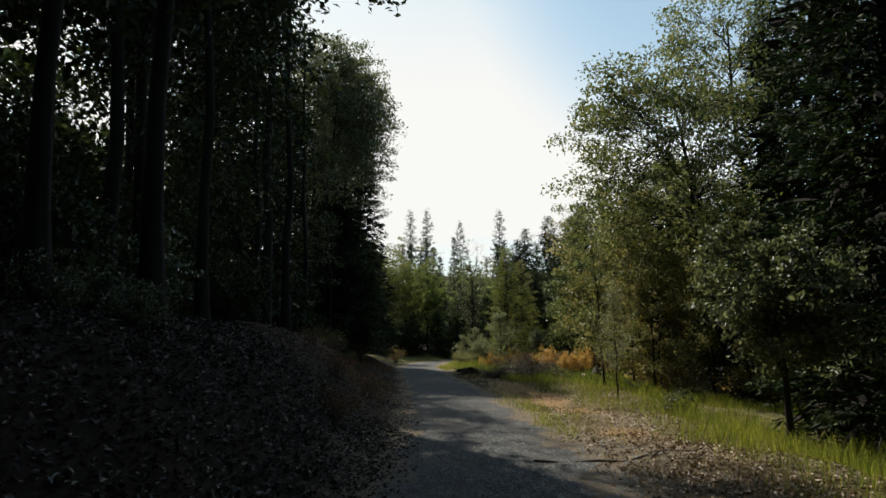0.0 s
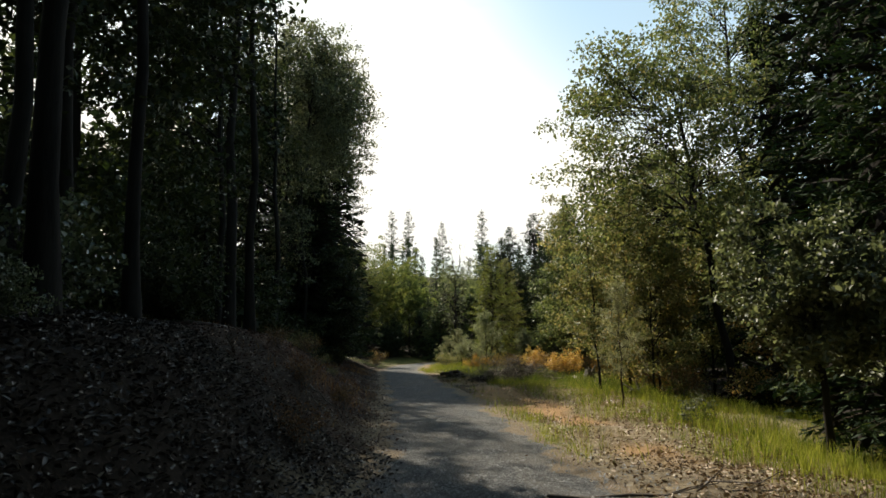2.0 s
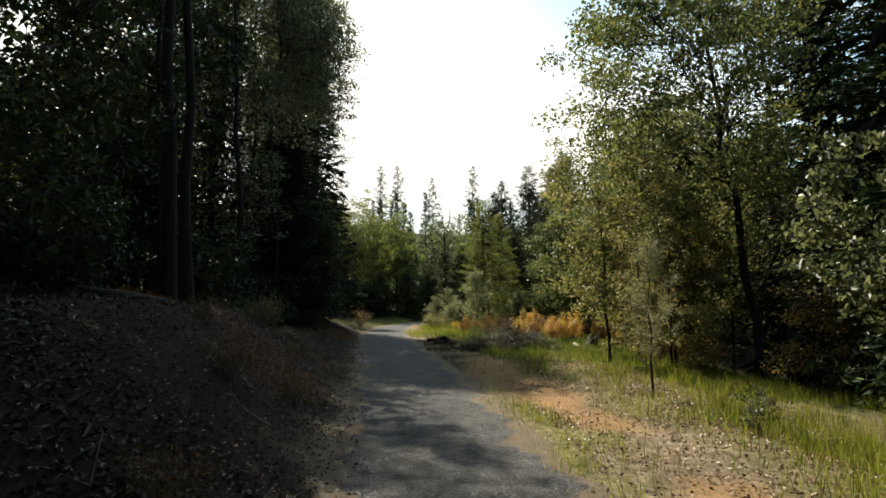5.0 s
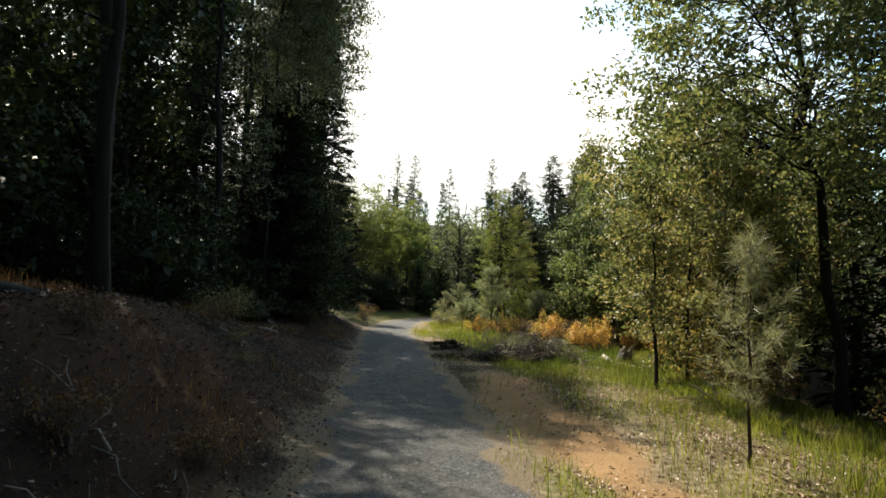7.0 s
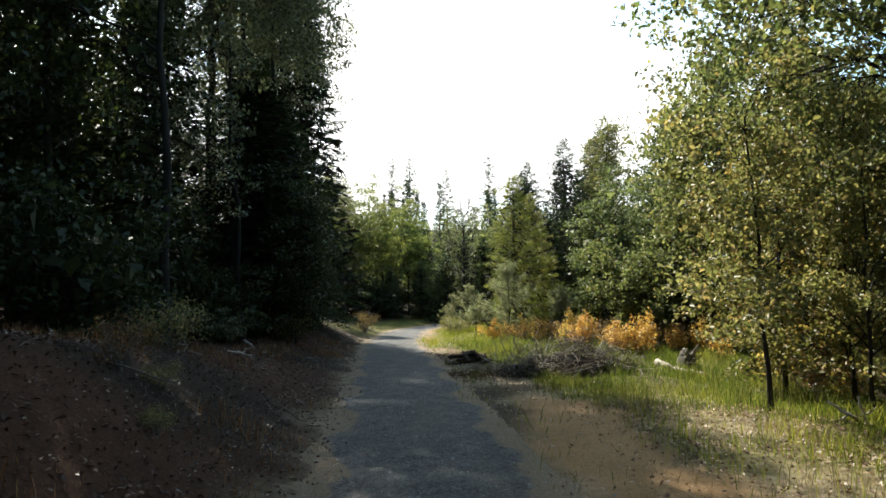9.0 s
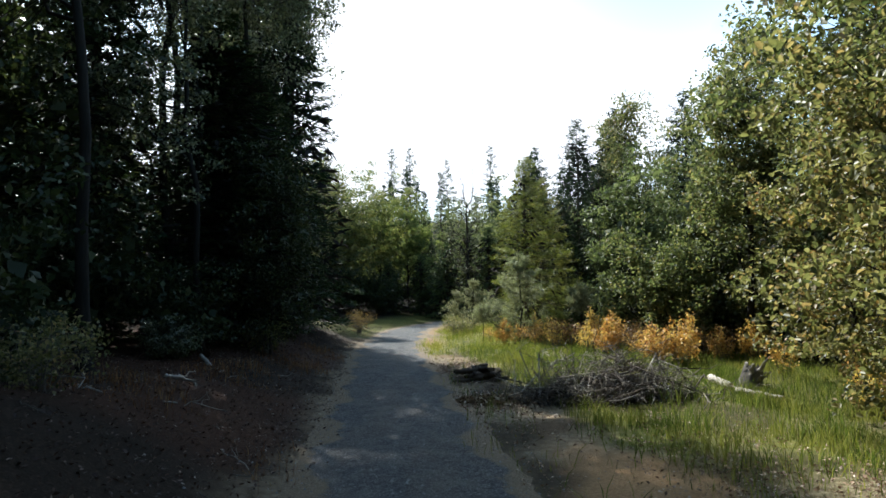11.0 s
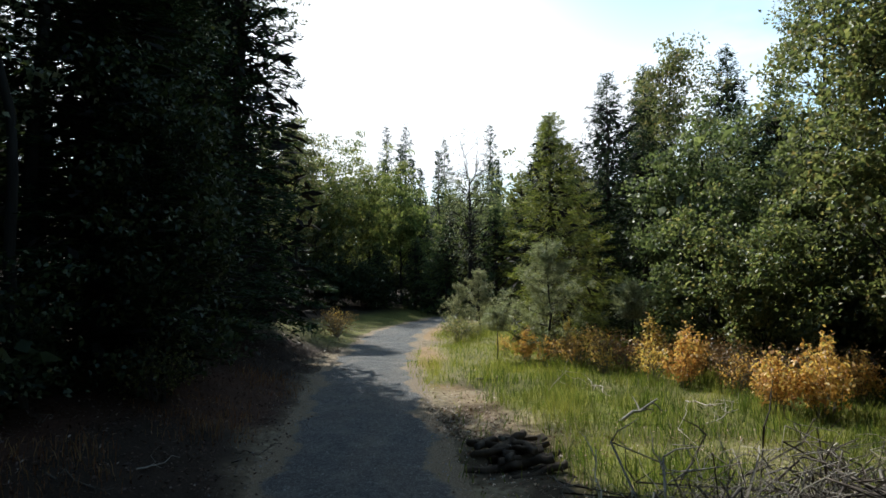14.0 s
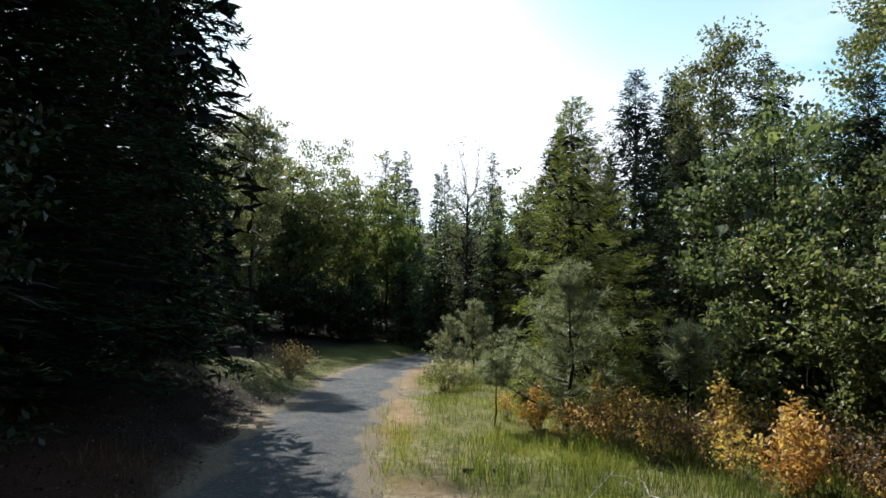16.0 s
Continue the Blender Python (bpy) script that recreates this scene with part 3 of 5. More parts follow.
def ground_material():
    m, nt, b = material("forest_floor", 0.95, 0.1)
    fine, mid, big = noise_out(nt, 38, 6, 0.7), noise_out(nt, 9, 5), noise_out(nt, 1.1, 4)
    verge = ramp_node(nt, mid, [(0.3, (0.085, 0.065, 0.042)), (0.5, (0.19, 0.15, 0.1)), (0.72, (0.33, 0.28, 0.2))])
    # near-black litter: the shade under the trees is put into this colour too
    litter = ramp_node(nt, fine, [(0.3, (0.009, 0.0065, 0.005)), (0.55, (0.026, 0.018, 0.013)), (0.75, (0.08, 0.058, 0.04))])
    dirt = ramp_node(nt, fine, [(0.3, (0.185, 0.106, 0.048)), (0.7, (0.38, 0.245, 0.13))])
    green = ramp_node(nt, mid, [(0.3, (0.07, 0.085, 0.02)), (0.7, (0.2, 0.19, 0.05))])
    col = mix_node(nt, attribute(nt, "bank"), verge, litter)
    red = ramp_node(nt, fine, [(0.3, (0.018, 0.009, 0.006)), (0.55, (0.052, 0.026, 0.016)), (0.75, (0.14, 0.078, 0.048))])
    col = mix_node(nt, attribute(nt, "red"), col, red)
    col = mix_node(nt, attribute(nt, "green"), col, green)
    col = mix_node(nt, attribute(nt, "dirt"), col, dirt)
    col = mix_node(nt, 0.35, col, mix_node(nt, 1.0, col, ramp_node(nt, big, [(0.3, (0.45, 0.45, 0.45)), (0.7, (1.5, 1.45, 1.4))]), "MULTIPLY"))
    nt.links.new(col, b.inputs["Base Color"])
    bump(nt, b, fine, 0.8, 0.02)
    return m


def road_material():
    m, nt, b = material("gravel_track", 0.9, 0.2)
    grit, mid, big = noise_out(nt, 55, 6, 0.75), noise_out(nt, 7, 4), noise_out(nt, 0.8, 4, stretch=(2.2, 0.5, 1))
    stones = node(nt, "ShaderNodeTexVoronoi", Scale=34.0)
    co = nt.nodes.new("ShaderNodeTexCoord")
    nt.links.new(co.outputs["Object"], stones.inputs["Vector"])
    col = ramp_node(nt, grit, [(0.3, (0.025, 0.026, 0.027)), (0.5, (0.082, 0.084, 0.088)), (0.66, (0.19, 0.192, 0.196)), (0.8, (0.36, 0.36, 0.355))])
    grey = nt.nodes.new("ShaderNodeRGBToBW")
    nt.links.new(stones.outputs["Color"], grey.inputs["Color"])
    col = mix_node(nt, 0.35, col, grey.outputs["Val"], "SOFT_LIGHT")
    lumps = noise_out(nt, 17, 4, 0.65)
    col = mix_node(nt, 0.5, col, mix_node(nt, 1.0, col, ramp_node(nt, lumps, [(0.32, (0.35, 0.35, 0.36)), (0.68, (1.6, 1.58, 1.52))]), "MULTIPLY"))
    dust = ramp_node(nt, noise_out(nt, 2.6, 5, 0.65), [(0.46, (0, 0, 0)), (0.66, (0.55, 0.55, 0.55))])
    col = mix_node(nt, dust, col, ramp_node(nt, grit, [(0.3, (0.07, 0.067, 0.062)), (0.55, (0.2, 0.19, 0.175)), (0.8, (0.42, 0.4, 0.37))]))
    earth = ramp_node(nt, grit, [(0.3, (0.1, 0.075, 0.05)), (0.5, (0.21, 0.16, 0.108)), (0.75, (0.38, 0.3, 0.21))])
    edge = mix_node(nt, ramp_node(nt, big, [(0.45, (0, 0, 0)), (0.7, (0.22, 0.22, 0.22))]), col, earth)
    # the gravel thins out raggedly towards its edges
    fray = nt.nodes.new("ShaderNodeMath")
    fray.operation = "MULTIPLY_ADD"
    nt.links.new(noise_out(nt, 5, 6, 0.75), fray.inputs[0])
    fray.inputs[1].default_value = 1.6
    fray.inputs[2].default_value = -0.8
    frayed = nt.nodes.new("ShaderNodeMath")
    frayed.operation = "ADD"
    nt.links.new(fray.outputs[0], frayed.inputs[0])
    nt.links.new(attribute(nt, "edge"), frayed.inputs[1])
    col = mix_node(nt, ramp_node(nt, frayed.outputs[0], [(0.3, (0, 0, 0)), (0.62, (1, 1, 1))]), edge, earth)
    nt.links.new(col, b.inputs["Base Color"])
    bump(nt, b, grit, 1.0, 0.03)
    return m


def road_rise(x, y):
    """How far the gravel lies above the bare ground."""
    u = x - road_x(y)
    lift = 0.030 * np.clip(1.0 - np.abs(u) + 0.10 * np.sin(3.1 * y + 2 * np.sign(u)) + 0.06 * np.sin(9.7 * y + u), -0.6, 0.6)
    return np.where(np.abs(u) < 1.12, lift - 0.014 * np.exp(-((np.abs(u) - 0.55) / 0.16) ** 2), 0)


def build_road():
    us = np.linspace(-1.06, 1.06, 25)
    ys = np.concatenate([np.arange(-14, 46, 0.14), np.arange(46, 90, 0.8)])
    U, Y = np.meshgrid(us, ys)
    X = road_x(Y) + U + 0.05 * np.sin(2.3 * Y) * np.abs(U)
    Z = floor_z(X, Y) + road_rise(X, Y)
    n, m = Y.shape
    i = np.arange(n - 1)[:, None] * m + np.arange(m - 1)[None]
    q = np.stack([i, i + 1, i + m + 1, i + m], -1).reshape(-1, 4)
    me = mesh_from("road", np.stack([X, Y, Z], -1).reshape(-1, 3), q, [road_material()], True)
    zone_attribute(me, "edge", ease(0.6, 0.95, np.abs(U) + 0.10 * np.sin(2.7 * Y + U) + 0.05 * np.sin(7.3 * Y)).ravel())
    return tagged(new("road", me), "grey gravel forest track with worn wheel ruts", "track", kind="structure")


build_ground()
build_road()


# ---- loose cover: grass, fallen leaves, stones ----
def scatter(rng, n, x0, x1, y0, y1, weight):
    x, y = rng.uniform(x0, x1, n), rng.uniform(y0, y1, n)
    keep = rng.uniform(0, 1, n) < weight(x, y)
    return x[keep], y[keep]


def grass_mesh(rng, x, y, height, width, mat):
    z = floor_z(x, y)
    n = len(x)
    a = rng.uniform(0, 6.283, n)
    tuft = np.sin(2.9 * x + 1.3 * y) * np.sin(2.3 * y - 1.9 * x) + 0.6 * np.sin(7.1 * x + 2.0) * np.sin(6.3 * y)
    h = height * rng.uniform(0.4, 1.25, n) * np.clip(0.85 + 0.6 * tuft, 0.25, 1.9)
    bx, by = np.cos(a) * width, np.sin(a) * width
    lx, ly = rng.normal(0, 0.28, n) * h, rng.normal(0, 0.28, n) * h
    p = np.stack([x, y, z - 0.01], -1)
    side = np.stack([bx, by, np.zeros(n)], -1)
    mid = p + np.stack([lx * 0.35, ly * 0.35, h * 0.6], -1)
    tip = p + np.stack([lx, ly, h], -1)
    # the tip is a thin quad, so that all faces have four corners
    v2 = np.stack([p - side, p + side, mid + side * 0.8, mid - side * 0.8, tip + side * 0.15, tip - side * 0.15], 1).reshape(-1, 3)
    k = np.arange(n)[:, None] * 6
    q = np.concatenate([k + np.array([0, 1, 2, 3]), k + np.array([3, 2, 4, 5])], 0)
    return mesh_from("grass", v2, q, [mat])


def build_cover():
    rng = np.random.default_rng(5)
    x, y = scatter(rng, 105000, 0.0, 8.5, 1.0, 20, lambda x, y: green_amount(x, y) * (0.3 + 0.7 * ease(1.5, 3.0, x)) * ease(19, 16, y))
    tagged(new("grass", grass_mesh(rng, x, y, 0.2, 0.0036, GRASS)), "tall yellow-green grass along the sunny verge", "grass", kind="stuff")
    x, y = scatter(rng, 82000, 0.0, 8.0, 16, 31, lambda x, y: green_amount(x, y) * ease(16, 19, y) * ease(31, 28, y))
    tagged(new("grass", grass_mesh(rng, x, y, 0.2, 0.0042, DEEP_GRASS)), "deep green grass round the brush pile", "grass", kind="stuff")
    x, y = scatter(rng, 50000, -1.5, 6.8, 27, 41, lambda x, y: green_amount(x, y) * ease(27, 30, y))
    tagged(new("grass", grass_mesh(rng, x, y, 0.17, 0.004, GRASS)), "yellow-green grass beside the track's bend", "grass", kind="stuff")
    x, y = scatter(rng, 42000, -1.0, 3.0, 6.5, 34, short_grass)
    tagged(new("grass", grass_mesh(rng, x, y, 0.075, 0.0035, GRASS)), "low yellow-green grass along the gravel's edge", "grass", kind="stuff")
    x, y = scatter(rng, 46000, 0.6, 6.0, 1.0, 20, lambda x, y: (1 - 0.8 * dirt_amount(x, y)) * 0.6 * ease(20, 17, y) * ease(0.8, 1.7, x - road_x(y)) * ease(-0.7, 0.5, np.sin(1.4 * x + 2.1 * y) + np.sin(2.9 * x - y)))
    tagged(new("dry_grass", grass_mesh(rng, x, y, 0.085, 0.0025, DRY_GRASS)), "short dry straw-coloured grass on the verge", "grass", kind="stuff")
    x, y = scatter(rng, 28000, -5.0, -0.6, 8.0, 30, lambda x, y: ease(8, 13, y) * ease(-0.85, -1.5, x - road_x(y)) * ease(-0.05, 0.6, np.sin(1.7 * x + 0.9 * y) * np.sin(1.1 * y - 0.8 * x)))
    tagged(new("dry_grass", grass_mesh(rng, x, y, 0.13, 0.0028, RED_GRASS)), "thin withered red-brown grass on the shaded bank", "grass", kind="stuff")
    # fallen oak leaves
    def littered(x, y):
        e = x - road_x(y)
        left = ease(-0.55, -1.25, e)
        right = ease(0.75, 1.5, e) * ease(5.5, 3.5, e) * ease(29, 26, y) * (1 - 0.4 * ease(13, 17, y)) * (1 - 0.8 * dirt_amount(x, y) * ease(11, 12, y))
        clump = 0.4 + 0.6 * ease(-0.3, 0.4, np.sin(1.9 * x + y) * np.sin(1.4 * y - 1.2 * x))
        return np.clip(0.004 * ease(14, 9, y) + 0.9 * left * (1 - 0.45 * ease(10, 18, y)) + 0.75 * right * clump, 0, 1)
    x, y = scatter(rng, 90000, -5.0, 5.0, 0.6, 26, littered)
    fx, fy = scatter(rng, 8000, -4.8, -1.4, 26, 41, lambda x, y: ease(-0.8, -1.3, x - road_x(y)))
    nx, ny = scatter(rng, 62000, -4.0, 4.4, 0.8, 9.5, lambda x, y: np.maximum(0.8 * ease(-0.6, -1.2, x - road_x(y)), 0.6 * ease(0.7, 1.3, x - road_x(y)) * (0.15 + 0.85 * ease(-0.5, 0.3, np.sin(2.3 * x + 1.7 * y) * np.sin(1.9 * y - x)))) * ease(9.5, 7.0, y))
    ex, ey = scatter(rng, 26000, 1.4, 5.6, 8.5, 19.0, lambda x, y: (1 - 0.85 * dirt_amount(x, y)) * ease(8.5, 10, y) * ease(19, 17.5, y) * ease(5.4, 4.4, x) * (0.2 + 0.8 * ease(-0.4, 0.4, np.sin(2.1 * x + 1.3 * y) * np.sin(1.7 * y - 1.4 * x))))
    sx, sy = scatter(rng, 16000, -0.6, 2.2, 18.5, 28.5, lambda x, y: 0.9 * ease(0.75, 1.05, x - road_x(y)) * ease(2.3, 1.5, x - road_x(y)) * ease(18.5, 20, y) * ease(28.5, 27, y) * (0.2 + 0.8 * ease(-0.3, 0.5, np.sin(2.4 * x + 1.8 * y) + np.sin(1.3 * y - 2 * x))))
    x, y = np.concatenate([x, fx, nx, ex, sx]), np.concatenate([y, fy, ny, ey, sy])
    for side, mat, lab in ((x < road_x(y), LITTER, "fallen leaves on the shaded bank, coloured dark for its shade"), (x >= road_x(y), LITTER_TAN, "dry tan fallen leaves on the sunny verge")):
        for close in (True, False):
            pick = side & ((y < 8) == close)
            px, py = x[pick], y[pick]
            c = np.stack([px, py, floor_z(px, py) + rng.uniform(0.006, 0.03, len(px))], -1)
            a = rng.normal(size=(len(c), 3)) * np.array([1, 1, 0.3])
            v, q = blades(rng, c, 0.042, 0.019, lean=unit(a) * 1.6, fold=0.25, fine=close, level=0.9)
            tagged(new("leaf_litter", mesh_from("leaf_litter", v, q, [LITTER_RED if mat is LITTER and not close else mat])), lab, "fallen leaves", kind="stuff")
    # gravel
    x, y = scatter(rng, 15000, -2.6, 1.8, 0.8, 30, lambda x, y: ease(1.9, 0.6, np.abs(x - road_x(y))))
    nx, ny = scatter(rng, 30000, -1.2, 2.6, 0.8, 9, lambda x, y: ease(1.6, 0.8, np.abs(x - road_x(y) - 0.25)) * ease(9, 5, y))
    x, y = np.concatenate([x, nx]), np.concatenate([y, ny])
    n = len(x)
    s = 0.0035 + 0.013 * rng.uniform(0, 1, n) ** 3
    chip = np.array([[1, 0, -0.2], [0, 1, -0.2], [-1, 0, -0.2], [0, -1, -0.2], [0.15, 0.1, 0.8]])
    v = chip[None] * rng.uniform(0.6, 1.4, (n, 5, 1)) * s[:, None, None]
    th = rng.uniform(0, 6.28, n)
    vx = v[..., 0] * np.cos(th)[:, None] - v[..., 1] * np.sin(th)[:, None]
    vy = v[..., 0] * np.sin(th)[:, None] + v[..., 1] * np.cos(th)[:, None]
    v = np.stack([vx + x[:, None], vy + y[:, None], v[..., 2] + (floor_z(x, y) + road_rise(x, y) + s * 0.15)[:, None]], -1).reshape(-1, 3)
    f = np.array([[0, 1, 4], [1, 2, 4], [2, 3, 4], [3, 0, 4]])
    q = (f[None] + np.arange(n)[:, None, None] * 5).reshape(-1, 3)
    tagged(new("gravel", mesh_from("gravel", v, q, [STONE])), "loose grey gravel stones on the track", "gravel", kind="stuff")


build_cover()


# ---- trees of the east side ----
LIVE = broadleaf_meshes(11, 0.06, 2.05, (1.15, 1.05, 1.25), 150, 66, 0.08, (BARK, GREY_LEAF), (0.05, 0.1), 14, 0.14, low=0.85, ragged=0.8, fine=True)
tree("live_oak", 4.62, 9.25, LIVE, "small dense live oak with drooping leaves and bare lower trunk", "verge trees")

SAPLING = pine_meshes(21, 2.15, 0.45, 0.6, (BARK_FIR, PINE), 8, 4, 4, 30, 0.13, 0.018, 0.75, 0.0019)
tree("pine_sapling", 2.98, 12.1, SAPLING, "thin young pine with sparse grey-green needle tufts", "young pines")

SLIM = broadleaf_meshes(31, 0.036, 2.7, (1.05, 1.0, 1.9), 62, 56, 0.075, (BARK, OAK_YELLOW), (-0.25, -0.1), 14, 0.17, low=1.0, ragged=0.9, fine=True)
tree("young_oak", 3.98, 17.4, SLIM, "slender young oak with yellowing green leaves", "verge oaks")
SLIM_B = broadleaf_meshes(32, 0.042, 2.75, (1.35, 1.35, 2.75), 82, 66, 0.08, (BARK, OAK_YELLOW), (0, 0), 18, 0.2, low=0.3, ragged=0.7, fine=True)
SLIM_C = broadleaf_meshes(33, 0.04, 2.3, (1.2, 1.1, 2.3), 72, 70, 0.08, (BARK, OAK_BROWN), (0.2, 0), 16, 0.19, low=0.2, ragged=0.8, fine=True)
for x, y, mesh, turn, sc in ((5.35, 19.7, SLIM_B, 40, 1.05), (5.35, 17.6, SLIM_B, 160, 0.78), (7.1, 23.4, SLIM_B, 250, 1.0), (5.9, 18.8, SLIM_C, 80, 0.95),
                             (6.3, 20.6, SLIM_C, 190, 1.05), (7.9, 20.2, SLIM_B, 300, 1.0), (6.9, 14.6, SLIM_C, 20, 0.75), (7.3, 22.0, SLIM_C, 120, 1.2)):
    tree("young_oak", x, y, mesh, "bushy oak with yellow-green leaves down to the ground", "verge oaks", turn, sc)

OAK_BIG = broadleaf_meshes(41, 0.12, 7.0, (3.0, 2.9, 3.5), 350, 48, 0.1, (BARK, OAK), (-1.6, 0.2), 30, 0.27, fork=0.5, ragged=0.45, hollow=0.4, fine=True, stem=0.75, crook=0.012)
tree("oak", 7.5, 17.9, OAK_BIG, "tall oak with a leaning dark trunk and an airy crown", "east oaks")
OAK_TOP = broadleaf_meshes(48, 0.13, 11.2, (2.6, 2.6, 2.5), 200, 44, 0.115, (BARK, OAK), (-0.6, 0), 20, 0.26, fork=0.6, ragged=0.3, stem=0.6)
tree("oak", 9.6, 20.8, OAK_TOP, "tall old oak whose crown stands above the others", "east oaks")
OAK_MID = broadleaf_meshes(42, 0.10, 3.7, (1.8, 1.8, 3.6), 170, 52, 0.13, (BARK, OAK), (0, 0), 16, 0.25, low=0.3, ragged=0.9, core=110)
OAK_AIRY = broadleaf_meshes(43, 0.10, 6.4, (1.7, 1.7, 3.8), 170, 52, 0.11, (BARK, OAK), (0.2, 0), 18, 0.24, low=0.6, ragged=0.5, fork=0.3)

OAK_PALE = broadleaf_meshes(46, 0.09, 3.2, (1.6, 1.6, 3.1), 150, 54, 0.125, (BARK, FAR_LEAF), (0, 0), 16, 0.23, low=0.25, ragged=0.85, core=80)
for x, y, sc, turn in ((6.4, 33.0, 1.0, 10), (7.9, 30.6, 0.95, 310), (10.2, 26.4, 1.05, 110), (8.6, 34.8, 1.1, 220)):
    tree("oak", x, y, OAK_PALE, "leafy oak with dull grey-green leaves at the forest edge", "east oaks", turn, sc)

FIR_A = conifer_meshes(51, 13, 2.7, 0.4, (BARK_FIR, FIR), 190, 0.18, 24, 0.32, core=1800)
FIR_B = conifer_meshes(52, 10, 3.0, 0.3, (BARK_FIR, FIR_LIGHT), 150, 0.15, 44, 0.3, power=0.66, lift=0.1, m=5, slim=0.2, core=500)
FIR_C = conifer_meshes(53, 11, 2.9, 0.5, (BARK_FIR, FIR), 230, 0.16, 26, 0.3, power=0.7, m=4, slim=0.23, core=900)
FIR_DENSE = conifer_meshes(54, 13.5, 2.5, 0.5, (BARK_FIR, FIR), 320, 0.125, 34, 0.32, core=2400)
tree("fir", 7.2, 10.4, FIR_DENSE, "large dark fir with branches down to the ground", "east firs", 60, 0.95)
tree("fir", 8.5, 14.4, FIR_DENSE, "large dark fir with branches down to the ground", "east firs", 200, 1.1)
for x, y, turn, sc in ((9.8, 19.5, 250, 1.0), (7.2, 5.8, 80, 0.9), (11.5, 13.0, 30, 1.1)):
    tree("fir", x, y, FIR_A, "large dark fir with branches down to the ground", "east firs", turn, sc)

OAK_TALL = broadleaf_meshes(47, 0.1, 5.0, (1.5, 1.5, 4.2), 230, 44, 0.115, (BARK, OAK), (0.1, 0), 26, 0.21, low=0.4, ragged=0.6, fork=0.12, fine=True, crook=0.012)
for x, y, sc, turn in ((7.3, 27.5, 0.93, 0), (8.9, 25.2, 1.0, 140)):
    tree("oak", x, y, OAK_TALL, "tall leafy oak with dark limbs showing in its top", "east oaks", turn, sc)
tree("oak", 7.3, 38.0, OAK_AIRY, "slim airy oak with two tops at the forest edge", "east oaks", 0, 1.0)
tree("oak", 12.2, 37.0, OAK_AIRY, "tall airy oak with dark limbs showing against the sky", "east oaks", 120, 1.3)
for x, y, sc, turn in ((10.8, 32.0, 1.05, 70), (12.8, 28.0, 1.15, 200), 
                       (14.5, 33.0, 1.3, 40), (11.0, 41.0, 1.1, 150), (13.5, 22.0, 1.2, 50)):
    tree("oak", x, y, OAK_MID, "leafy oak at the forest edge, green to yellowish", "east oaks", turn, sc)
for x, y, sc, turn, mesh, lab in ((2.75, 33.6, 0.6, 0, FIR_B, "light green young fir"), (3.8, 36.6, 0.58, 60, FIR_B, "light green young fir"),
                                  (5.9, 39.8, 0.82, 100, FIR_C, "dark pointed fir"), (4.2, 42.5, 0.72, 150, FIR_C, "dark pointed fir"),
                                  (5.6, 50.0, 0.9, 210, FIR_C, "dark pointed fir"), (3.4, 44.0, 0.62, 20, FIR_B, "light green young fir"),
                                  (9.0, 45.0, 1.0, 310, FIR_C, "dark pointed fir"), (4.8, 38.6, 0.5, 200, FIR_C, "dark pointed fir"),
                                  (13.0, 46.0, 1.1, 10, FIR_C, "dark pointed fir"), (5.6, 35.0, 0.55, 77, FIR_C, "dark pointed fir"), (8.6, 33.6, 0.62, 177, FIR_C, "dark pointed fir"), (7.6, 41.0, 0.85, 270, FIR_C, "dark pointed fir")):
    tree("fir", x, y, mesh, lab + " at the forest edge", "forest edge firs", turn, sc)
BARE = broadleaf_meshes(44, 0.13, 4.7, (1.5, 1.5, 3.0), 240, 9, 0.09, (BARK, GREY_LEAF), (0, 0), 22, 0.2, ragged=0.5)
tree("oak", 1.35, 46.0, BARE, "thin-leaved dark-limbed oak beyond the bend", "far oaks", 0, 1.0)

# young pines in the orange brush
PY1 = pine_meshes(61, 2.6, 1.15, 0.3, (BARK, PINE), 10, 6, 4, 46, 0.16, 0.032, 0.5, 0.004)
PY2 = pine_meshes(62, 1.35, 0.42, 0.75, (BARK, PINE), 4, 5, 3, 46, 0.18, 0.02, 0.6, 0.0045)
tree("young_pine", 2.22, 31.2, PY1, "bluish grey-green young pine with long needles", "young pines")
tree("young_pine", 3.95, 30.9, PY2, "small young pine with a round needle top on a bare stem", "young pines", 0, 1.25)
tree("young_pine", 1.15, 31.6, PY2, "small young pine with a round needle top on a bare stem", "young pines", 90, 0.85)
tree("young_pine", 0.55, 38.6, PY1, "bluish grey-green young pine with long needles", "young pines", 120, 0.62)
tree("young_pine", 1.35, 40.4, PY1, "bluish grey-green young pine with long needles", "young pines", 200, 0.8)

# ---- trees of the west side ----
TALL = broadleaf_meshes(71, 0.105, 8.6, (2.6, 2.6, 5.2), 170, 48, 0.15, (BARK, OAK_SHADE), (-0.5, 0), 16, 0.3, twig=2, fork=0.42, ragged=0.6, stem=0.4, core=420, core_leaf=0.24)
TALL_B = broadleaf_meshes(72, 0.09, 7.6, (2.4, 2.4, 5.0), 170, 48, 0.145, (BARK, OAK_SHADE), (-0.5, 0.2), 16, 0.3, twig=2, fork=0.42, ragged=0.6, stem=0.4, core=360, core_leaf=0.24)
EDGE = broadleaf_meshes(73, 0.085, 7.4, (2.1, 2.4, 5.0), 190, 60, 0.13, (BARK, OAK_SHADE), (-1.8, 0.0), 16, 0.28, twig=1, fork=0.42, ragged=0.5, crook=0.004, stem=0.12, core=468, core_leaf=0.24)
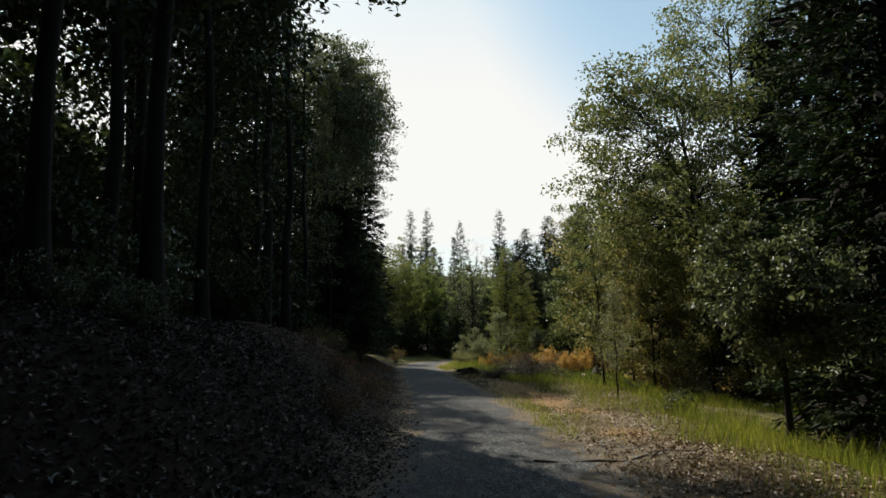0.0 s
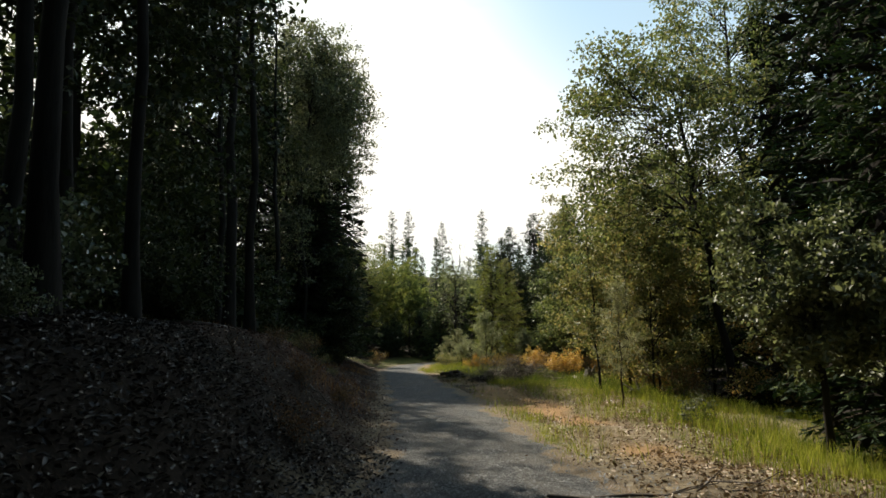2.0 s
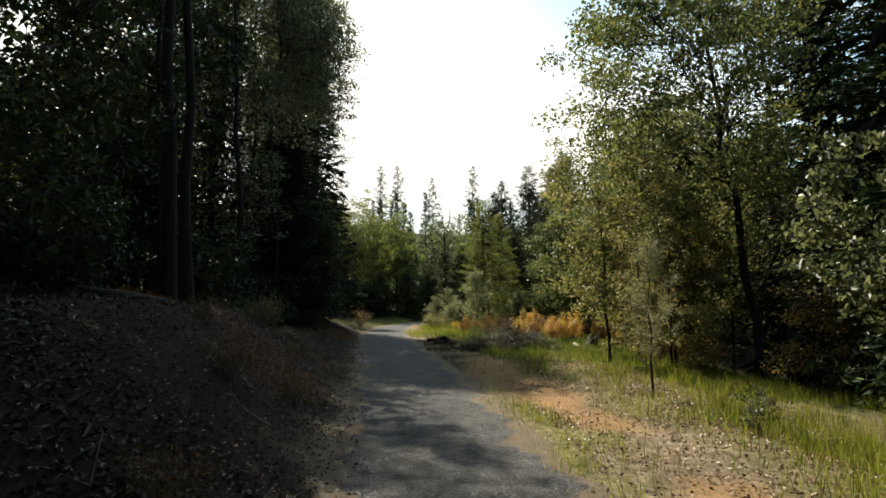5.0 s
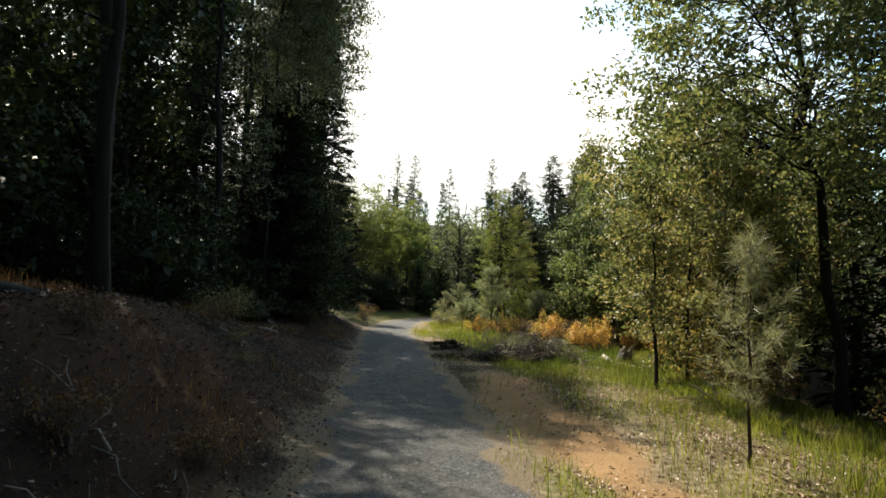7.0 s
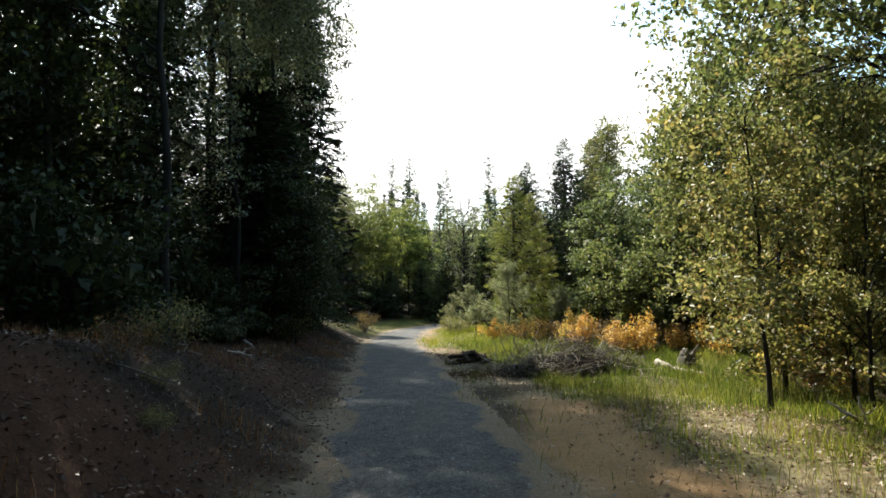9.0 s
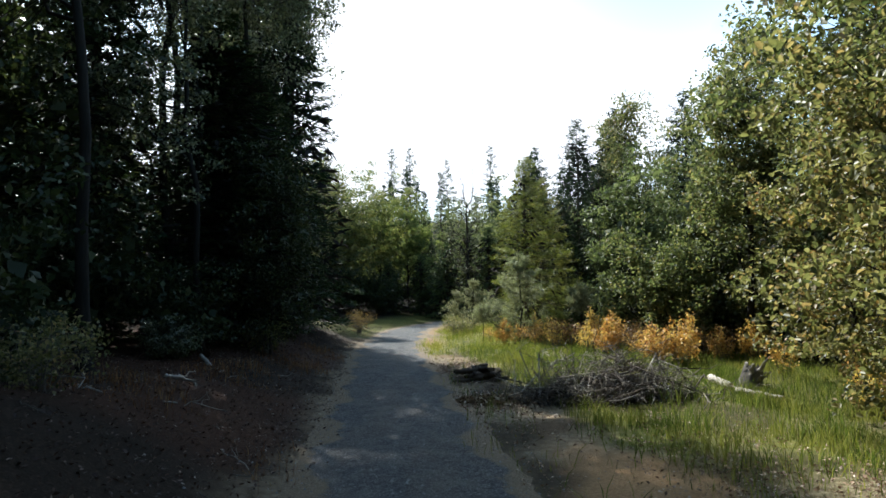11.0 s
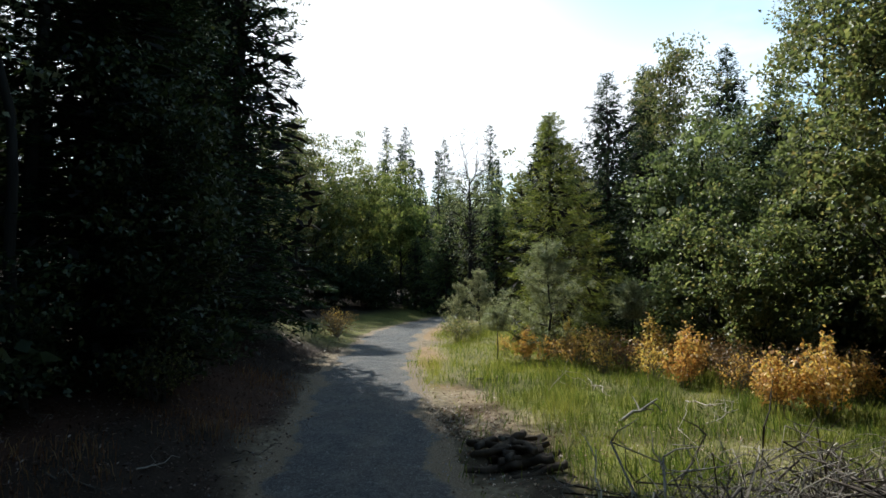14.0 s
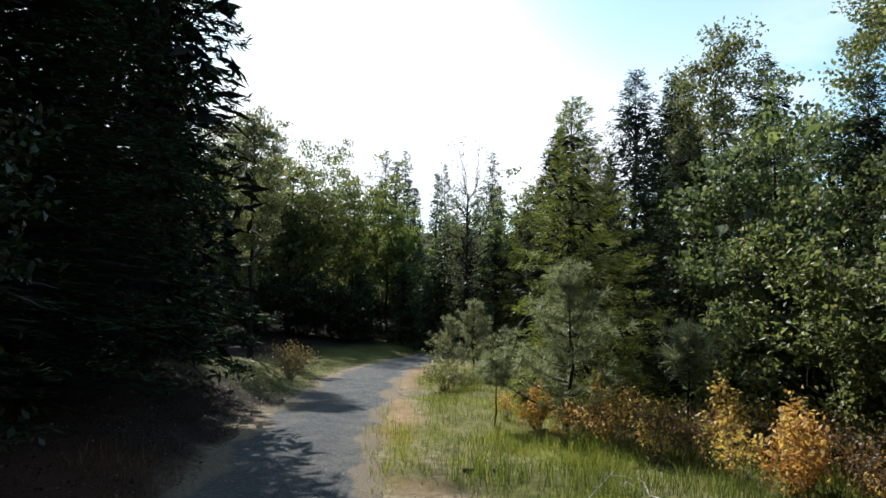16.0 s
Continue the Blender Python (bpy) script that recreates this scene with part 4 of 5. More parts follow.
# paler leaves than the other edge oaks: brighter light there put into the colour
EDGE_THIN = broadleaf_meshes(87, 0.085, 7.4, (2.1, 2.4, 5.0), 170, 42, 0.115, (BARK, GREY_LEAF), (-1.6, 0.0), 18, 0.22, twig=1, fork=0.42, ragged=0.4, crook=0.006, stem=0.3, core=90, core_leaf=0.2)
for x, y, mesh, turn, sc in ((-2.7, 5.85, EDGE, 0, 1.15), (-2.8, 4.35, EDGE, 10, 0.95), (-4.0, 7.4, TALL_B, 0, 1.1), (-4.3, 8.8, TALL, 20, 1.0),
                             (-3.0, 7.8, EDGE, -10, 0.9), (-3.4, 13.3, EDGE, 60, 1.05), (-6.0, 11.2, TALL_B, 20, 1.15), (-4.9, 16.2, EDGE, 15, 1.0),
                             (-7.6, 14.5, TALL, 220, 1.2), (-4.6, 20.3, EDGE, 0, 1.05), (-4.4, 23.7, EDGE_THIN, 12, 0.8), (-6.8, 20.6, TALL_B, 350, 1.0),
                             # the oaks at x -2.6 and -2.9 are unseen, added to dim the bank
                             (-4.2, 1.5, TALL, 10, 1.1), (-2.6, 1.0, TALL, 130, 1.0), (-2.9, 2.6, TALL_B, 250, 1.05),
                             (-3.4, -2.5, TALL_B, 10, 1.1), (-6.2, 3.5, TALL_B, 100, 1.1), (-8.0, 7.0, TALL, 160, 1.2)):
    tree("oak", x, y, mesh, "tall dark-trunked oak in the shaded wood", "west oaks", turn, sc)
HIGH = broadleaf_meshes(74, 0.1, 10.6, (1.7, 2.2, 3.0), 190, 46, 0.115, (BARK, GREY_LEAF), (1.1, 0.0), 18, 0.26, twig=1, fork=0.55, ragged=0.25, stem=0.6)
for x, y, turn, sc in ((-5.1, 24.8, 8, 0.93), (-5.0, 27.2, -6, 0.96)):
    tree("oak", x, y, HIGH, "tall dark oak leaning out over the bank", "west oaks", turn, sc)
# crown stays above the view; added for the shade it casts on the verge
SHADE_TOWER = broadleaf_meshes(89, 0.12, 13.6, (2.5, 2.3, 2.3), 170, 44, 0.14, (BARK, OAK_SHADE), (0, 0), 16, 0.3, twig=2, fork=0.6, ragged=0.5, stem=0.3, core=300, core_leaf=0.26)
tree("oak", -4.3, 14.9, SHADE_TOWER, "very tall oak, its crown out of view, added to shade the verge", "west oaks", 0, 1.0)
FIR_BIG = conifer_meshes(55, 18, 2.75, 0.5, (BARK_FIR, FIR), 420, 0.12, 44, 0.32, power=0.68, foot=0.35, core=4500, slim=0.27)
AIRY_W = broadleaf_meshes(77, 0.11, 9.2, (2.2, 2.2, 3.8), 210, 44, 0.105, (BARK, GREY_LEAF), (0, 0), 20, 0.2, low=5.6, ragged=0.5, fork=0.4)
LOW_W = broadleaf_meshes(78, 0.03, 1.95, (1.0, 1.0, 2.0), 150, 44, 0.085, (BARK, OAK_SHADE), (0, 0), 16, 0.17, low=0.2, ragged=0.7, fork=0.08)
for x, y, turn, sc in ((-4.9, 29.4, 0, 1.0), (-5.4, 24.6, 100, 0.95), (-6.3, 27.2, 200, 1.1), (-6.2, 33.0, 300, 1.15)):
    tree("oak", x, y, AIRY_W, "tall airy oak with grey-green leaves above the firs", "west oaks", turn, sc)
tree("young_oak", -3.5, 25.0, LOW_W, "small dark broadleaf tree at the bank's edge", "bank oaks")
tree("fir", -5.3, 28.8, FIR_BIG, "broad dark fir with dense branches to the ground", "west firs", 0, 1.0, tall=0.42)
tree("fir", -4.75, 25.7, FIR_BIG, "large dark fir with dense branches to the ground", "west firs", 130, 0.95, tall=0.42)
for x, y, sc, turn in ((-8.4, 41.0, 0.7, 40), (-6.6, 24, 0.8, 300)):
    tree("fir", x, y, FIR_A, "large dark fir with dense branches to the ground", "west firs", turn, sc)
for x, y, sc in ((-4.8, 32.4, 1.0), (-7.0, 34.6, 1.1)):
    tree("fir", x, y, FIR_DENSE, "large dark fir with dense branches to the ground", "west firs", x * 50, sc, tall=1.0)
tree("oak", -4.7, 38.6, OAK_AIRY, "leafy oak at the inner side of the bend", "west oaks", 200, 0.72)
tree("oak", -5.9, 48.2, OAK_MID, "leafy oak beyond the bend", "far oaks", 10, 1.05)
tree("oak", -8.0, 45.0, OAK_MID, "leafy oak beyond the bend", "far oaks", 110, 1.1)

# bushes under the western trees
BUSH = broadleaf_meshes(75, 0.03, 1.0, (1.2, 1.1, 1.0), 150, 24, 0.10, (BARK, OAK_SHADE), (0, 0), 12, 0.17, fork=0.08, low=0.1, twig=2, core=120, core_leaf=0.3)
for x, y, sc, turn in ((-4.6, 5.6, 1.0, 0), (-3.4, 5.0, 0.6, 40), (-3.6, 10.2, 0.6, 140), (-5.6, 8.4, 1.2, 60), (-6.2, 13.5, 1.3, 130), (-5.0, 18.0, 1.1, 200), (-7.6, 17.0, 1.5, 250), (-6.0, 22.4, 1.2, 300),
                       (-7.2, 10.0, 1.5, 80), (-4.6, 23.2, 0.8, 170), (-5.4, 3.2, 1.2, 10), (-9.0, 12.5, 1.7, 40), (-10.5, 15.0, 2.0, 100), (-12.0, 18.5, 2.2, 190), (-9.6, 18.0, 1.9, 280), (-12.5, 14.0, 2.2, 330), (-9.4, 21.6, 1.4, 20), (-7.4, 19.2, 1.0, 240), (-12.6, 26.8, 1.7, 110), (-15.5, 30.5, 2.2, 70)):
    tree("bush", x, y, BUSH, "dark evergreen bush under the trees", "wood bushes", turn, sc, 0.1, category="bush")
BUSH_GREEN = broadleaf_meshes(79, 0.03, 1.15, (1.15, 1.1, 1.15), 130, 26, 0.12, (BARK, FAR_LEAF), (0, 0), 12, 0.17, fork=0.08, low=0.1, twig=2, fine=True)
for x, y, sc, turn in ((8.2, 31.0, 1.1, 90), (9.5, 30.2, 1.2, 190), (10.5, 33.5, 1.5, 10), (12.0, 31.0, 1.5, 290), (11.6, 29.0, 1.2, 120), (13.6, 30.0, 1.6, 50), (8.8, 36.0, 1.3, 150), (9.8, 27.6, 1.0, 220), (8.4, 29.0, 1.25, 30), (9.4, 28.6, 1.2, 280), (5.7, 31.9, 1.0, 200)):
    tree("bush", x, y, BUSH_GREEN, "green broadleaf bush at the foot of the oaks", "edge bushes", turn, sc, 0.1, category="bush")
BUSH_OAK = broadleaf_meshes(88, 0.03, 1.3, (0.95, 0.9, 1.35), 70, 62, 0.08, (BARK, OAK), (0, 0), 14, 0.16, fork=0.08, low=0.15, twig=1, fine=True, ragged=0.7)
for x, y, sc, turn in ((5.75, 28.9, 1.1, 70), (5.6, 30.0, 1.25, 160), (6.6, 31.4, 1.15, 40), (7.2, 29.7, 1.2, 140)):
    tree("bush", x, y, BUSH_OAK, "leafy green oak bush behind the orange shrubs", "edge bushes", turn, sc, 0.1, category="bush")

BUSH_PALE = broadleaf_meshes(76, 0.02, 0.55, (0.75, 0.7, 0.5), 80, 26, 0.07, (BARK, GLOSSY_LEAF), (0, 0), 12, 0.12, fork=0.08, low=0.1, twig=1, fine=True)
for x, y, sc, turn in ((-3.4, 6.7, 0.9, 0), (-4.4, 22.4, 0.6, 60), (-2.75, 4.35, 0.36, 120), (-2.5, 5.0, 0.3, 310), (-4.6, 19.0, 0.6, 200)):
    tree("bush", x, y, BUSH_PALE, "low bush with glossy pale grey-green leaves on the bank", "bank bushes", turn, sc, 0.05, category="bush")

# ---- far forest ----
FAR_FIR = conifer_meshes(81, 17, 2.7, 1.0, (BARK_FIR, FIR), 90, 0.42, 8, 0.25, m=3, core=200)
FAR_PINE = conifer_meshes(82, 18, 2.7, 6.5, (BARK_FIR, FIR), 60, 0.36, 12, 0.12, power=0.8, m=3)
FAR_OAK = broadleaf_meshes(83, 0.14, 5.0, (2.9, 2.9, 4.9), 120, 17, 0.26, (BARK, DISTANT_LEAF), (0, 0), 10, 0.36, twig=0, core=110, core_leaf=0.7, ragged=0.3)
DEEP_OAK = broadleaf_meshes(86, 0.14, 5.4, (3.0, 3.0, 5.2), 90, 6, 0.5, (BARK, OAK_SHADE), (0, 0), 8, 0.4, twig=0, core=220, core_leaf=0.9)
MID_LIGHT = broadleaf_meshes(85, 0.1, 4.6, (2.4, 2.4, 3.5), 200, 42, 0.16, (BARK, DISTANT_YELLOW), (0, 0), 14, 0.26, twig=2, low=0.5, ragged=0.85, core=120, core_leaf=0.4)
FAR_OAK_LIGHT = broadleaf_meshes(84, 0.12, 4.2, (2.8, 2.8, 4.3), 120, 20, 0.24, (BARK, DISTANT_YELLOW), (0, 0), 10, 0.36, twig=0, ragged=0.4, core=60, core_leaf=0.6)
for x, y, zt in ((-8.5, 129.8, 25.1), (-5.3, 130.5, 25.4), (1.46, 127.0, 22.3), (9.15, 125.1, 24.2)):
    s = (zt - float(lie(x, y))) / 18
    tree("pine", x, y, FAR_PINE, "tall far pine above the forest", "far pines", x * 40, s)

FIR_SMALL = conifer_meshes(56, 5.5, 1.9, 0.1, (BARK_FIR, FIR_MID), 90, 0.19, 20, 0.35, power=0.7, core=500)


def far_wood():
    rng = random.Random(3)
    for x, y, sc in ((-3.0, 48.6, 0.9), (2.4, 45, 1.4), (3.6, 48, 1.6), (1.5, 48.6, 1.5), (-1.2, 48.8, 1.0), (6.5, 44, 1.5), (0.3, 47.5, 1.2)):
        tree("young_fir", x, y, FIR_SMALL, "young dark green fir beyond the bend", "far young firs", rng.random() * 360, sc * 0.62)
    for x, y, sc in ((-7.6, 50.5, 0.9), (-5.4, 50.2, 0.85), (-3.7, 51.5, 0.9), (-2.0, 50.6, 0.8), (-9.8, 48, 0.9)):
        tree("oak", x, y, MID_LIGHT, "light green leafy oak beyond the bend", "far oaks", rng.random() * 360, sc * 0.92, tall=1.15)
    # dark bushes put where only a shadowed gap shows under the far trees
    for x, y, sc in ((-8.6, 53.5, 1.5), (-6.2, 53.0, 1.4), (-4.4, 54.2, 1.5), (-2.6, 53.2, 1.5), (-0.6, 51.6, 1.3), (1.2, 50.8, 1.3), (2.6, 52.2, 1.4), (-10.8, 50.5, 1.4), (4.4, 51.0, 1.4), (-6.8, 46.6, 1.3), (-5.0, 47.2, 1.2), (-3.5, 47.6, 1.1), (-8.4, 45.4, 1.4)):
        tree("bush", x, y, BUSH, "dark bush added to fill the shadowed gap under the far trees", "far bushes", rng.random() * 360, sc, 0.1, category="bush")
    # the wood beyond the bend, from its edge up the rise
    for x, y, mesh, sc in ((-10.2, 53, FAR_OAK_LIGHT, 0.75), (-1.6, 66, FAR_OAK_LIGHT, 0.8), (-6.4, 68, FAR_OAK, 0.8), (2.2, 64, FAR_OAK, 0.8),
                           (-1.0, 54, FIR_C, 0.5), (0.6, 52.5, FIR_C, 0.52), (2.9, 55, FAR_OAK, 0.7), (5.2, 57, FAR_OAK, 0.9)):
        name = "fir" if mesh in (FAR_FIR, FIR_C) else "oak"
        tree(name, x, y, mesh, "%s at the edge of the far wood" % name, "far wood", rng.random() * 360, sc)
    for i in range(110):
        y = 64 + 66 * (i / 110) + rng.uniform(-2, 2)
        x = (rng.random() - 0.47) * (10 + 0.62 * y)
        mesh = rng.choice((FAR_FIR, FAR_FIR, FAR_OAK, FAR_OAK_LIGHT, FAR_OAK))
        name = "fir" if mesh in (FAR_FIR, FIR_C) else "oak"
        tree(name, x, y, mesh, "far %s on the wooded rise" % name, "far wood", rng.random() * 360, rng.uniform(0.6, 0.9) * (0.8 if mesh is FAR_FIR else 1))
    for x, y in ((-9.6, 5.5), (-10.4, 13.0), (-8.8, 18.5), (-11.0, 20.0), (-9.0, 22.0), (-9.8, 29.0), (-11.5, 33.0), (-12.5, 27.0), (-10.5, 38.0), (-13.5, 20.0), (-9.4, 25.0), (-12.0, 22.5), (-11.5, 17.0), (-8.2, -1.0)):
        tree("oak", x, y, DEEP_OAK, "oak deep in the wood", "deep wood", rng.random() * 360, rng.uniform(0.6, 0.8))
    # unseen wood at the walker's back, added to block sky light over the track
    for x, y, mesh, sc in ((-5, -6, DEEP_OAK, 1.2), (4.5, -5, DEEP_OAK, 1.2), (-4, -11, FAR_FIR, 1.1), (5, -10, DEEP_OAK, 1.3), (-1.5, -16, DEEP_OAK, 1.4), (2.5, -17, DEEP_OAK, 1.4), (-7, -17, DEEP_OAK, 1.3),
                           (8, -15, FAR_FIR, 1.1), (0.5, -24, FAR_FIR, 1.2), (-5, -24, DEEP_OAK, 1.4), (6, -24, DEEP_OAK, 1.4), (11, -6, DEEP_OAK, 1.3), (-11, -9, DEEP_OAK, 1.3), (9, 0, DEEP_OAK, 1.2),
                           (3.1, -4.4, DEEP_OAK, 1.5), (-3.0, -2.2, DEEP_OAK, 1.3), (3.4, -7.6, DEEP_OAK, 1.5), (-3.0, -8.0, DEEP_OAK, 1.5), (3.6, -1.8, DEEP_OAK, 1.15), (-3.4, -5.5, DEEP_OAK, 1.3), (2.6, -9.0, DEEP_OAK, 1.4), (-2.8, -10.5, DEEP_OAK, 1.4)):
        name = "fir" if mesh is FAR_FIR else "oak"
        tree(name, x, y, mesh, "%s in the wood behind" % name, "rear wood", rng.random() * 360, sc * rng.uniform(0.95, 1.1))
    # deeper wood on both flanks
    for i in range(46):
        west = i % 3 != 0
        x = -rng.uniform(9.5, 24) if west else rng.uniform(15, 26)
        y = rng.uniform(-6, 55)
        if west and x > -15 and 28 < y < 45:
            continue
        mesh = rng.choice((DEEP_OAK, DEEP_OAK, FAR_FIR)) if west else FAR_OAK
        name = "fir" if mesh is FAR_FIR else "oak"
        tree(name, x, y, mesh, "%s deep in the wood" % name, "deep wood", rng.random() * 360, rng.uniform(0.5, 0.75) if west else rng.uniform(0.9, 1.2))


far_wood()


# ---- brush, dead wood and low plants ----
def stick_mesh(seed, length, r, mat, crook=0.1, forks=2, sides=5):
    """A dead branch along x that starts at the origin, with a few side twigs."""
    rng = np.random.default_rng(seed)
    main = bend(rng, np.zeros(3), np.array([length, 0, 0.0]), 7, 0, crook)
    paths = [(main, r * np.linspace(1, 0.35, 7))]
    for k in range(forks):
        p = main[rng.integers(2, 6)]
        d = unit(np.array([0.7, rng.normal() * 0.7, rng.normal() * 0.7]))
        paths.append((bend(rng, p, p + d * length * rng.uniform(0.2, 0.45), 4, 0, 0.1), r * 0.5 * np.linspace(1, 0.35, 4)))
    v, q = tube(paths, sides)
    return mesh_from("stick", v, q, [mat], True)


def aim(p, way, spin=0):
    """The pose at p whose x axis points along way."""
    return Matrix.Translation(p) @ Vector(way).to_track_quat("X", "Z").to_matrix().to_4x4() @ Matrix.Rotation(spin, 4, "X")


def build_brush_pile():
    cx, cy = 2.2, 21.4
    ob = thing("brush_pile", (cx, cy, float(lie(cx, cy))), "heap of dead grey branches and twigs beside the track", "brush pile")
    rng = random.Random(8)
    woods = (DARKWOOD, DEADWOOD, DARKWOOD, PALEWOOD, BARK_GREY, DEADWOOD, DARKWOOD, BARK_GREY)
    kinds = [stick_mesh(100 + i, rng.choice((0.45, 0.6, 0.8, 1.0, 1.2)), rng.choice((0.004, 0.006, 0.009, 0.014)), woods[i % 8], rng.uniform(0.14, 0.28), 3, 5) for i in range(32)]
    for i in range(270):
        a, rr = rng.uniform(0, 6.283), rng.random() ** 0.65
        px, py = math.cos(a) * rr * 1.3 + 0.05, math.sin(a) * rr * 0.7
        top = (0.42 + 0.16 * math.sin(2.3 * px + 0.2) + 0.1 * math.sin(7 * px)) * (1 - rr ** 1.7) + 0.06
        pz = rng.uniform(0.02, 1.0) * top
        b = rng.uniform(0, 6.283)
        rise = rng.choice((rng.uniform(-0.25, 0.2), rng.uniform(-0.3, 0.3), rng.uniform(-0.1, 0.4), rng.uniform(0.1, 0.7)))
        way = (math.cos(b), math.sin(b) * 0.6, rise)
        st = part("stick", kinds[i % 32], ob)
        st.matrix_basis = aim(Vector((px, py, pz)) - Vector(way).normalized() * 0.33, way, rng.uniform(0, 6.28))
    # crooked limbs that stick out of the heap
    limbs = [stick_mesh(150 + i, (0.5, 0.6, 0.75)[i % 3], (0.02, 0.015, 0.027, 0.013)[i % 4], (DARKWOOD, DEADWOOD, BARK_GREY, PALEWOOD)[i % 4], 0.2, 3, 7) for i in range(8)]
    for i, (px, py, pz, way) in enumerate(((1.15, 0.1, 0.15, (0.9, 0.2, 0.2)), (0.85, 0.2, 0.2, (0.9, 0.1, 0.1)), (-0.3, -0.1, 0.22, (-0.55, 0.2, 0.35)), (0.15, 0.0, 0.25, (-0.35, 0.2, 0.45)),
                                           (0.3, 0.1, 0.2, (-0.25, 0.4, 0.4)), (-0.9, -0.1, 0.08, (-0.9, -0.35, 0.15)), (-0.55, 0.3, 0.12, (-0.8, 0.3, 0.25)), (0.5, -0.35, 0.2, (0.5, -0.7, 0.1)),
                                           (0.0, -0.4, 0.2, (-0.6, -0.6, -0.05)), (-1.1, 0.2, 0.08, (-0.7, 0.3, 0.2)), (0.7, 0.3, 0.2, (0.7, 0.5, 0.12)), (-0.35, -0.35, 0.15, (0.9, -0.5, 0.1)), (0.2, -0.45, 0.25, (0.25, -0.8, -0.3)))):
        st = part("limb", limbs[i % 8], ob)
        st.matrix_basis = aim(Vector((px, py, pz)) - Vector(way).normalized() * 0.3, way, 0.8 * i)
    # the fine tangle between the branches
    g = np.random.default_rng(14)
    fine = []
    for i in range(260):
        a, rr = g.uniform(0, 6.283), g.uniform(0, 1) ** 0.6
        p = np.array([math.cos(a) * rr * 1.45, math.sin(a) * rr * 0.75, g.uniform(0, 1) * (0.6 * (1 - rr ** 1.5) + 0.06)])
        d = unit(np.array([g.normal(), g.normal() * 0.7, g.normal() * 0.6 + 0.2]))
        fine.append((bend(g, p, p + d * g.uniform(0.15, 0.5), 4, 0, 0.14), 0.0035 * np.linspace(1, 0.4, 4)))
    tv, tq = tube(fine, 3)
    tagged(part("twig_tangle", mesh_from("twig_tangle", tv, tq, [BARK_GREY], True), ob), kind="stuff")
    # dark dead leaves packed in the heap, bleached ones spilt at its western foot
    g = np.random.default_rng(4)
    for n, reach, shift, high, mat, lab in ((4200, (1.3, 0.65), (0.05, 0.0), 0.32, LITTER, "withered brown leaves among the twigs"), (1500, (0.65, 0.4), (-1.45, -0.1), 0.05, LITTER_TAN, "bleached dry leaves at the foot of the heap")):
        a, rr = g.uniform(0, 6.283, n), g.uniform(0, 1, n) ** 0.6
        c = np.stack([np.cos(a) * rr * reach[0] + shift[0], np.sin(a) * rr * reach[1] + shift[1], g.uniform(0, 1, n) * (high * (1 - rr ** 1.5) + 0.04)], -1)
        v, q = blades(g, c, 0.07, 0.04)
        tagged(part("dead_leaves", mesh_from("dead_leaves", v, q, [mat]), ob, lab), kind="stuff")


build_brush_pile()


def log_mesh(seed, length, r, mats, taper=0.9, crook=0.02, split=False):
    """A cut log along x: bark, and lighter end faces."""
    rng = np.random.default_rng(seed)
    n, s = 9, 12
    pts = bend(rng, np.zeros(3), np.array([length, 0, 0.0]), n, 0, crook)
    v, q = tube([(pts, r * np.linspace(1, taper, n))], s)
    v += rng.normal(size=v.shape) * r * 0.03
    if split:
        v[:, 2] = np.minimum(v[:, 2], 0.15 * r)
    me_v = np.concatenate([v, [v[:s].mean(0), v[-s:].mean(0)]])
    a, b = len(v), len(v) + 1
    ends = []
    for k in range(0, s, 2):
        ends.append([a, (k + 2) % s, k + 1, k])
        o = len(v) - s
        ends.append([b, o + k, o + k + 1, o + (k + 2) % s])
    me = mesh_from("log", me_v, np.concatenate([q, ends]), mats, False)
    idx = np.zeros(len(me.polygons), np.int32)
    idx[len(q):] = 1
    me.polygons.foreach_set("material_index", idx)
    return me


def lay(ob, x, y, up, way, spin=0):
    ob.matrix_world = aim((x, y, float(lie(x, y)) + up), way, spin)
    return ob


def build_wood_pile():
    x, y = 0.52, 23.55
    ob = thing("wood_pile", (x, y, float(lie(x, y))), "low jumbled pile of dark weathered split firewood by the track", "wood pile")
    rng = random.Random(2)
    kinds = [log_mesh(200 + i, rng.uniform(0.4, 0.62), rng.uniform(0.035, 0.055), [BARK_FIR, DEADWOOD if i == 2 else DARKWOOD], 0.95, 0.02, i % 2 == 0) for i in range(6)]
    for row, n in ((0, 10), (1, 8), (2, 5)):
        for k in range(n):
            lg = part("log", kinds[rng.randrange(6)], ob)
            b = rng.uniform(-1.2, 1.2)
            way = (math.cos(b), math.sin(b), rng.uniform(-0.2, 0.25))
            at = Vector((rng.uniform(-0.3, 0.3) * (1 - 0.2 * row), (k + 0.5 - n / 2) * 0.95 / n * (1 - 0.2 * row) + rng.uniform(-0.06, 0.06), 0.05 + row * 0.075))
            lg.matrix_basis = aim(at - Vector(way).normalized() * 0.26, way, rng.uniform(-0.8, 0.8))


build_wood_pile()

pole = tagged(new("log", log_mesh(211, 0.95, 0.07, [PALEWOOD, CUTWOOD], 0.9, 0.006)), "pale barkless log lying in the grass", "log")
lay(pole, 4.6, 23.45, 0.06, (-0.08, -1.0, 0.0))
pole = tagged(new("log", log_mesh(212, 0.85, 0.045, [PALEWOOD, CUTWOOD], 0.7, 0.007)), "thin pale barkless pole lying in the grass", "log")
lay(pole, 4.5, 22.25, 0.05, (0.32, -0.75, 0.0))
